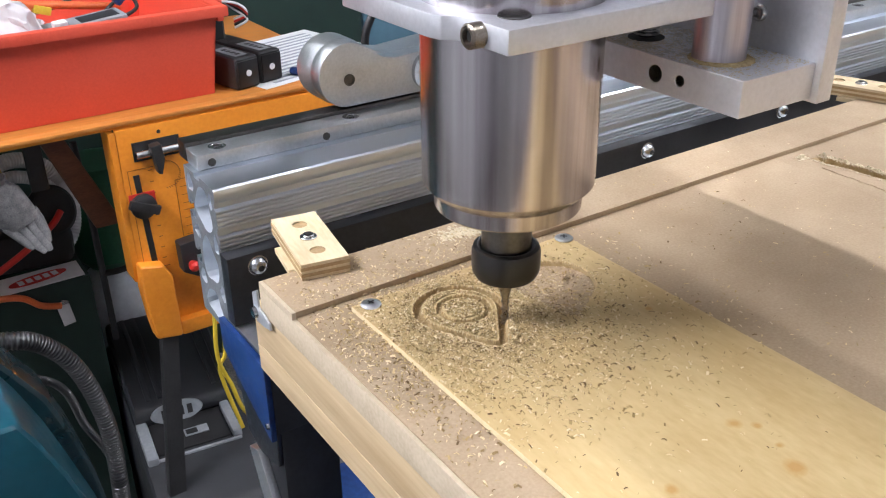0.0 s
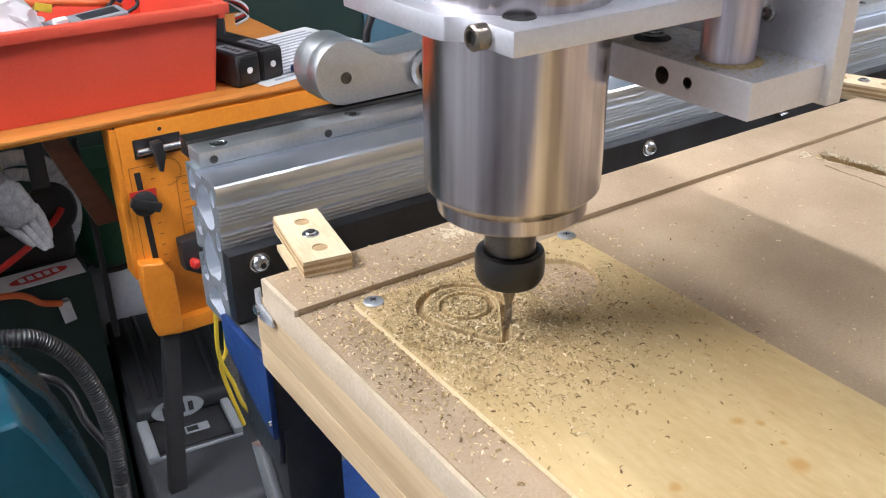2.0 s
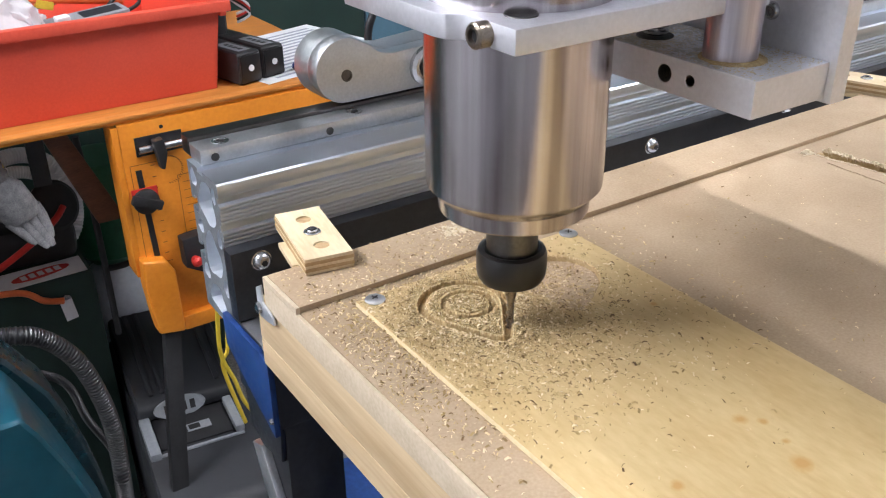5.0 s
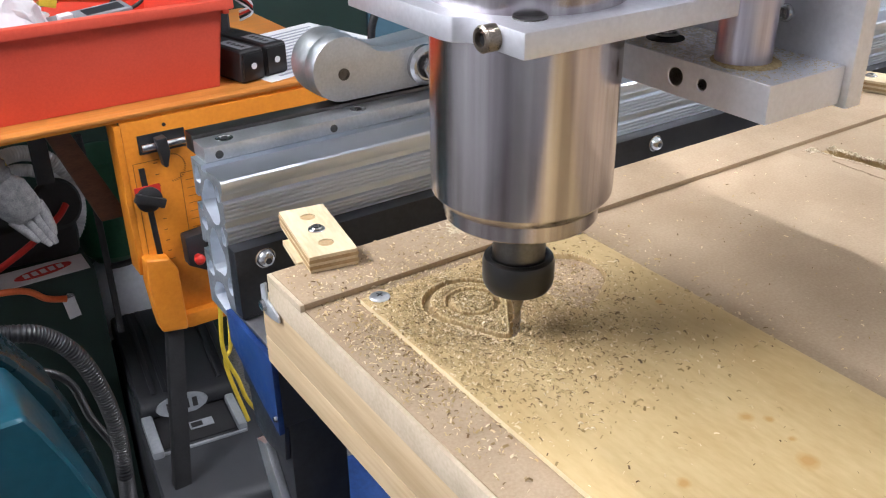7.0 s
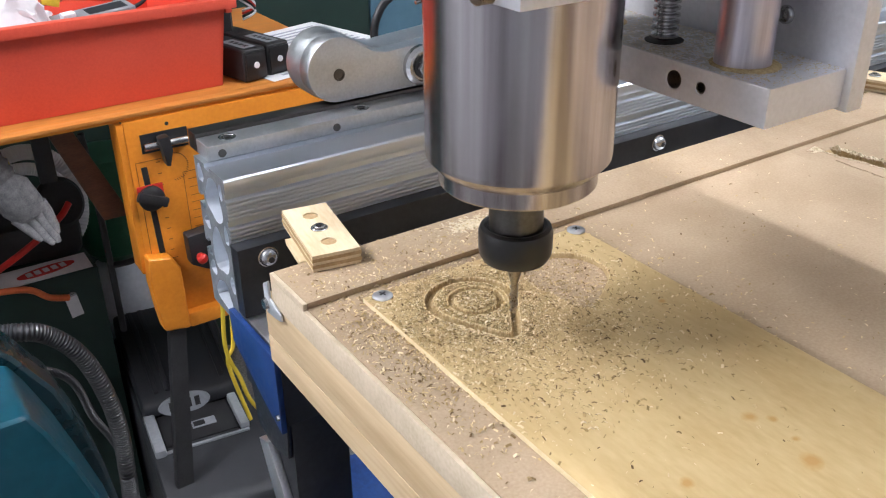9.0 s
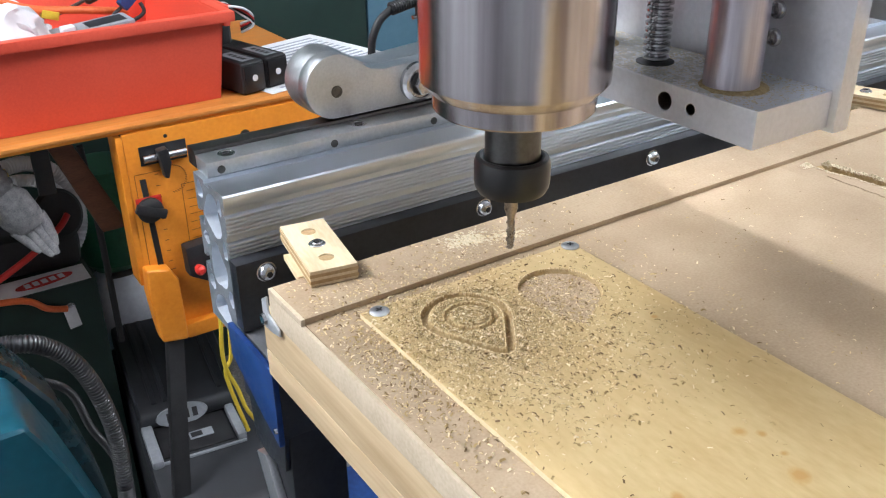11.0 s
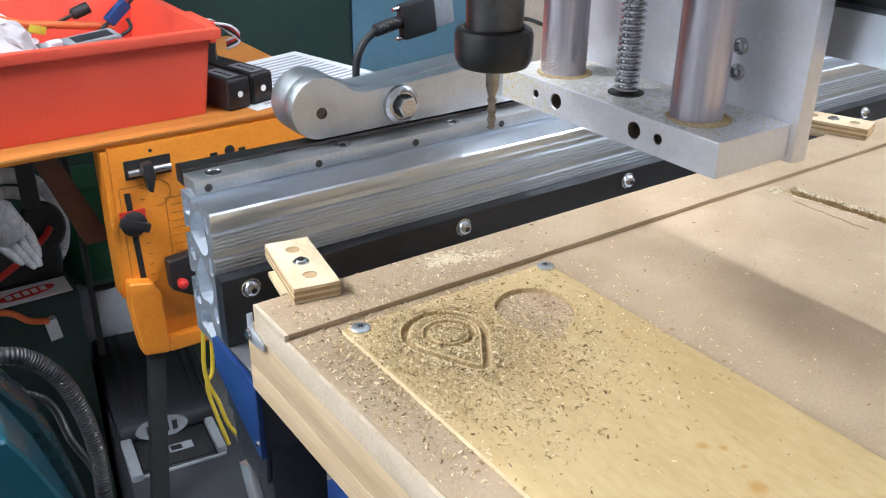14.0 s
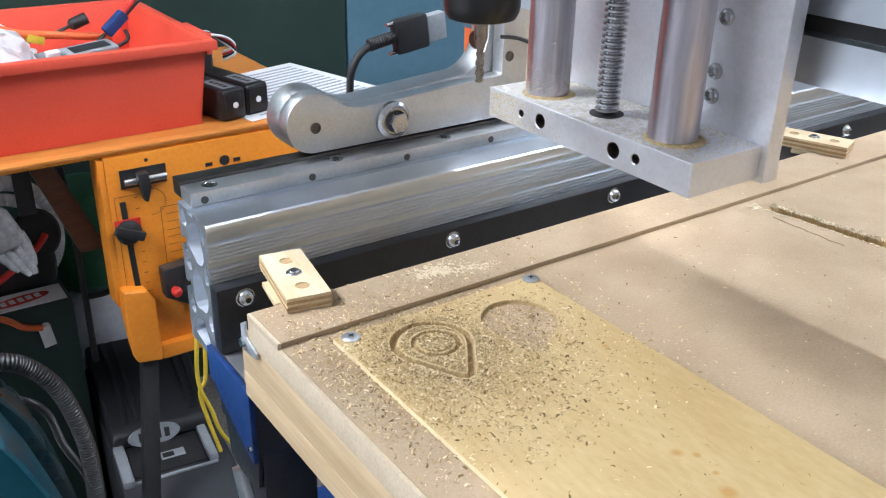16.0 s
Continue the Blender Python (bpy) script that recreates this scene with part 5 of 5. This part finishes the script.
# ---------------------------------------------------------------- shavings
def shavings():
    rng = np.random.default_rng(7)
    verts, faces = [], []

    def ground(x, y):
        z = np.where((x > PLY_L) & (x < PLY_R) & (y < PLY_B), PLY_TOP, 0.0)
        return np.where((y > 0.0) & (y < 0.041), 0.0036, z)

    def scatter(x, y, size, lift):
        keep = (x > 0.001) & (x < 0.6) & (y > -0.35) & (y < 0.040) & ((np.abs(drop_shape(x, y, 0.0705, -0.0445, 0.0215, 0.0685, -0.0775, 0.0045)) > 0.0036) | (rng.uniform(0, 1, len(x)) < 0.04)) & ((np.abs(np.hypot(x - 0.0725, y + 0.0455) - 0.0125) > 0.0031) | (rng.uniform(0, 1, len(x)) < 0.04))
        x, y = x[keep], y[keep]
        cut = drop_shape(x, y, 0.0705, -0.0445, 0.0215, 0.0685, -0.0775, 0.0045)
        pocket = drop_shape(x, y, 0.1290, -0.0500, 0.0225, 0.1175, -0.0775, 0.0060)
        g = ground(x, y) - np.where(np.abs(cut) < 0.0014, 0.0022, 0) - np.where(pocket < -0.0006, 0.0026, 0)
        n = len(x)
        l = size * np.minimum(rng.lognormal(-0.12, 0.38, n), 1.7)
        w = l * rng.uniform(0.14, 0.42, n)
        a, tilt = rng.uniform(0, 2 * np.pi, n), rng.uniform(-0.5, 0.5, n)
        curl = l * rng.uniform(0.05, 0.35, n)
        z = g + rng.uniform(0.0, lift, n) + w * np.abs(np.sin(tilt)) * 0.5 + 0.0001
        c, s = np.cos(a), np.sin(a)
        for k in range(n):
            base = len(verts)
            for u, h in ((-0.5, 0.0), (0.0, curl[k]), (0.5, 0.0)):
                for v in (-0.5, 0.5):
                    px, py = u * l[k], v * w[k] * math.cos(tilt[k])
                    verts.append((x[k] + px * c[k] - py * s[k], y[k] + px * s[k] + py * c[k], z[k] + h + v * w[k] * math.sin(tilt[k])))
            faces.append((base, base + 2, base + 3, base + 1))
            faces.append((base + 2, base + 4, base + 5, base + 3))

    n = 4200
    r, a = rng.normal(0, 1, (2, n))
    scatter(0.070 + 0.019 * r, -0.050 + 0.022 * a, 0.0014, 0.0009)
    r, a = rng.normal(0, 1, (2, 5000))
    scatter(0.080 + 0.038 * r, -0.072 + 0.036 * a, 0.0018, 0.0008)
    r, a = rng.normal(0, 1, (2, 2400))
    scatter(0.030 + 0.024 * r, -0.045 + 0.040 * a, 0.0017, 0.0007)
    scatter(rng.uniform(0.0, 0.2, 1300), rng.uniform(-0.16, 0.04, 1300), 0.0018, 0.0002)
    r, a = rng.normal(0, 1, (2, 700))
    scatter(0.128 + 0.020 * r, 0.022 + 0.009 * a, 0.0009, 0.0006)
    r, a = rng.normal(0, 1, (2, 600))
    scatter(0.07 + 0.045 * r, 0.014 + 0.012 * a, 0.0011, 0.0002)
    scatter(rng.uniform(0.002, 0.34, 900), rng.uniform(-0.34, 0.04, 900), 0.0016, 0.0002)
    scatter(rng.uniform(0.10, 0.155, 420), rng.uniform(-0.085, -0.028, 420), 0.0011, 0.0002)
    r, a = rng.normal(0, 1, (2, 9000))
    scatter(0.069 + 0.017 * r, -0.050 + 0.021 * a, 0.0009, 0.0007)
    r, a = rng.normal(0, 1, (2, 4000))
    scatter(0.076 + 0.034 * r, -0.066 + 0.033 * a, 0.0008, 0.0002)
    scatter(rng.uniform(0.2, 0.6, 300), rng.uniform(-0.3, 0.04, 300), 0.0016, 0.0001)
    me = bpy.data.meshes.new("wood_shavings")
    me.from_pydata(verts, [], faces)
    me.shade_flat()
    me.materials.append(CHIP)
    return tagged(new("wood_shavings", me), "pale curled wood shavings scattered over the board", "wood shavings", kind="stuff")


shavings()


def sawdust():
    """A thin uneven heap of fine dust thrown up round the cut."""
    xs, ys = np.arange(0.028, 0.150, 0.0006), np.arange(-0.122, -0.011, 0.0006)
    X, Y = np.meshgrid(xs, ys, indexing="ij")
    rng = np.random.default_rng(11)
    blur = lambda q, n: q if n == 0 else blur((q + np.roll(q, 1, 0) + np.roll(q, -1, 0) + np.roll(q, 1, 1) + np.roll(q, -1, 1)) / 5, n - 1)
    fine, mid = blur(rng.normal(0, 1, X.shape), 1), blur(rng.normal(0, 1, X.shape), 14)
    cut = drop_shape(X, Y, 0.0705, -0.0445, 0.0215, 0.0685, -0.0775, 0.0045)
    ring = np.hypot(X - 0.0725, Y + 0.0455) - 0.0125
    pocket = drop_shape(X, Y, 0.1290, -0.0500, 0.0225, 0.1175, -0.0775, 0.0060)
    heap = np.exp(-np.clip(cut, 0, 1) / 0.010) * 0.0011
    h = heap + 0.0010 * mid + 0.00045 * fine - 0.0006
    h = np.where(np.abs(cut) < 0.0034, -0.004, h)
    h = np.where(np.abs(ring) < 0.0027, -0.004, h)
    h = np.where(pocket < 0.001, -0.004, h)
    Z = PLY_TOP + np.minimum(h, 0.0010)
    n, m = X.shape
    idx = np.arange(n * m).reshape(n, m)
    f = np.stack([idx[:-1, :-1], idx[1:, :-1], idx[1:, 1:], idx[:-1, 1:]], -1).reshape(-1, 4)
    f = f[(h.reshape(-1)[f] > -0.0004).any(1)]
    me = bpy.data.meshes.new("sawdust")
    me.from_pydata(np.stack([X, Y, Z], -1).reshape(-1, 3).tolist(), [], f.tolist())
    me.shade_flat()
    me.materials.append(DUST)
    return tagged(new("sawdust", me), "fine tan sawdust heaped round the cut shape", "sawdust", kind="stuff")


sawdust()


def dust_patch():
    """Pale fluffy dust lying on the raised strip."""
    xs, ys = np.arange(0.085, 0.180, 0.0005), np.arange(0.001, 0.0405, 0.0005)
    X, Y = np.meshgrid(xs, ys, indexing="ij")
    rng = np.random.default_rng(12)
    blur = lambda q, n: q if n == 0 else blur((q + np.roll(q, 1, 0) + np.roll(q, -1, 0) + np.roll(q, 1, 1) + np.roll(q, -1, 1)) / 5, n - 1)
    fine, mid = blur(rng.normal(0, 1, X.shape), 1), blur(rng.normal(0, 1, X.shape), 12)
    h = 0.0011 * np.exp(-((X - 0.121) / 0.016) ** 2 - ((Y - 0.027) / 0.009) ** 2) + 0.0006 * np.exp(-((X - 0.148) / 0.016) ** 2 - ((Y - 0.018) / 0.010) ** 2)
    h = h + 0.0011 * mid + 0.0004 * fine - 0.0006
    n, m = X.shape
    idx = np.arange(n * m).reshape(n, m)
    f = np.stack([idx[:-1, :-1], idx[1:, :-1], idx[1:, 1:], idx[:-1, 1:]], -1).reshape(-1, 4)
    f = f[(h.reshape(-1)[f] > -0.0001).any(1)]
    me = bpy.data.meshes.new("dust_patch")
    me.from_pydata(np.stack([X, Y, 0.0035 + np.minimum(h, 0.0014)], -1).reshape(-1, 3).tolist(), [], f.tolist())
    me.shade_flat()
    me.materials.append(PALE_DUST)
    return tagged(new("dust_patch", me), "pale fluffy dust lying on the raised strip", "sawdust", kind="stuff")


dust_patch()


def trench():
    """A groove torn through the board, sunk into it, with crumbling raised lips and a hairline crack beside it."""
    x0, x1, y0, y1 = TRENCH
    X, Y = np.meshgrid(np.linspace(x0, x1, 130), np.linspace(y0, y1, 380), indexing="ij")
    rng = np.random.default_rng(3)
    blur = lambda q, n: q if n == 0 else blur((q + np.roll(q, 1, 0) + np.roll(q, -1, 0) + np.roll(q, 1, 1) + np.roll(q, -1, 1)) / 5, n - 1)
    fine, mid = blur(rng.normal(0, 1, X.shape), 1), blur(rng.normal(0, 1, X.shape), 10) * 5
    along = np.clip((-0.014 - Y) / 0.010, 0, 1)
    d = X - (0.4035 + 0.15 * (-0.016 - Y)) + 0.0012 * mid
    depth = 0.0050 * along * np.clip((0.0042 - np.abs(d)) / 0.0012, 0, 1)
    lip = (0.0022 * np.exp(-((d - 0.0068) / 0.0022) ** 2) + 0.0009 * np.exp(-((d + 0.0056) / 0.0013) ** 2)) * np.clip((-0.010 - Y) / 0.008, 0, 1)
    lip += 0.0018 * np.exp(-((X - 0.396) / 0.006) ** 2 - ((Y + 0.0105) / 0.004) ** 2)
    ragged = np.clip(0.5 + 0.5 * mid + 0.8 * fine, 0, 2)
    line = 0.0009 * np.clip((0.0008 - np.abs(X - 0.3912 + 0.0006 * mid)) / 0.0004, 0, 1) * ((Y < -0.030) & (Y > -0.090) & (mid > -0.7))
    Z = lip * ragged - depth * (1 + 0.25 * fine) - line
    edge = (X <= x0 + 1e-6) | (X >= x1 - 1e-6) | (Y <= y0 + 1e-6) | (Y >= y1 - 1e-6)
    Z = np.where(edge, 0, Z)
    n, m = X.shape
    idx = np.arange(n * m).reshape(n, m)
    f = np.stack([idx[:-1, :-1], idx[1:, :-1], idx[1:, 1:], idx[:-1, 1:]], -1).reshape(-1, 4)
    mean = lambda q: (q[:-1, :-1] + q[1:, :-1] + q[1:, 1:] + q[:-1, 1:]) / 4
    kind = np.where(mean(depth + line) > 0.0006, 1, np.where(mean(lip * ragged) > 0.00035, 2, 0)).reshape(-1)
    me = bpy.data.meshes.new("torn_groove")
    me.from_pydata(np.stack([X, Y, Z], -1).reshape(-1, 3).tolist(), [], f.tolist())
    me.shade_flat()
    for mat in (MDF, CUT_EDGE, PALE_DUST):
        me.materials.append(mat)
    me.polygons.foreach_set("material_index", kind.astype(np.int32))
    return tagged(new("torn_groove", me), "torn groove in the board with crumbling edges", "groove", kind="structure")


trench()


def motions():
    slide = MOVES
    walk(GANTRY, [(t, pose(0.20 + dx, 0.19, 0.036)) for t, dx, dy, dz in slide])
    walk(CARRIAGE, [(t, pose(0.155 + dx, -0.087 + dy, 0.117)) for t, dx, dy, dz in slide])
    walk(SPINDLE, [(t, pose(SX + dx, SY + dy, dz)) for t, dx, dy, dz in slide])


# seconds, then the shift along the rail, across the bed and up
MOVES = [
    (0, 0.0163, 0.0171, 0.0), (0.5, 0.0163, 0.0166, 0.0), (1, 0.0145, 0.0141, 0.0), (1.5, 0.0126, 0.0122, 0.0), (2, 0.0122, 0.0112, 0.0),
    (2.5, 0.0121, 0.0112, 0.0), (3, 0.0122, 0.0112, 0.0), (3.5, 0.0122, 0.0112, 0.0), (4, 0.0121, 0.0109, 0.0), (6.5, 0.0081, 0.0056, 0.0),
    (7, 0.0061, 0.0022, 0.0), (7.5, 0.0033, 0.0009, 0.0), (8, 0.0002, 0.0, 0.0), (8.2, 0.0, -0.0002, 0.002), (8.5, 0.0, -0.0004, 0.0089), (9, 0.0, -0.0004, 0.0174),
    (11.5, 0.0, -0.0004, 0.0718), (12, 0.0, -0.0004, 0.0837), (13, 0.0, -0.0004, 0.1065), (14, 0.0, -0.0002, 0.1293), (15, 0.0, 0.0, 0.1519),
    (15.3, 0.0, 0.0, 0.1590), (15.5, 0.0, 0.0, 0.1604), (16, 0.0, 0.0, 0.1604),
]
motions()
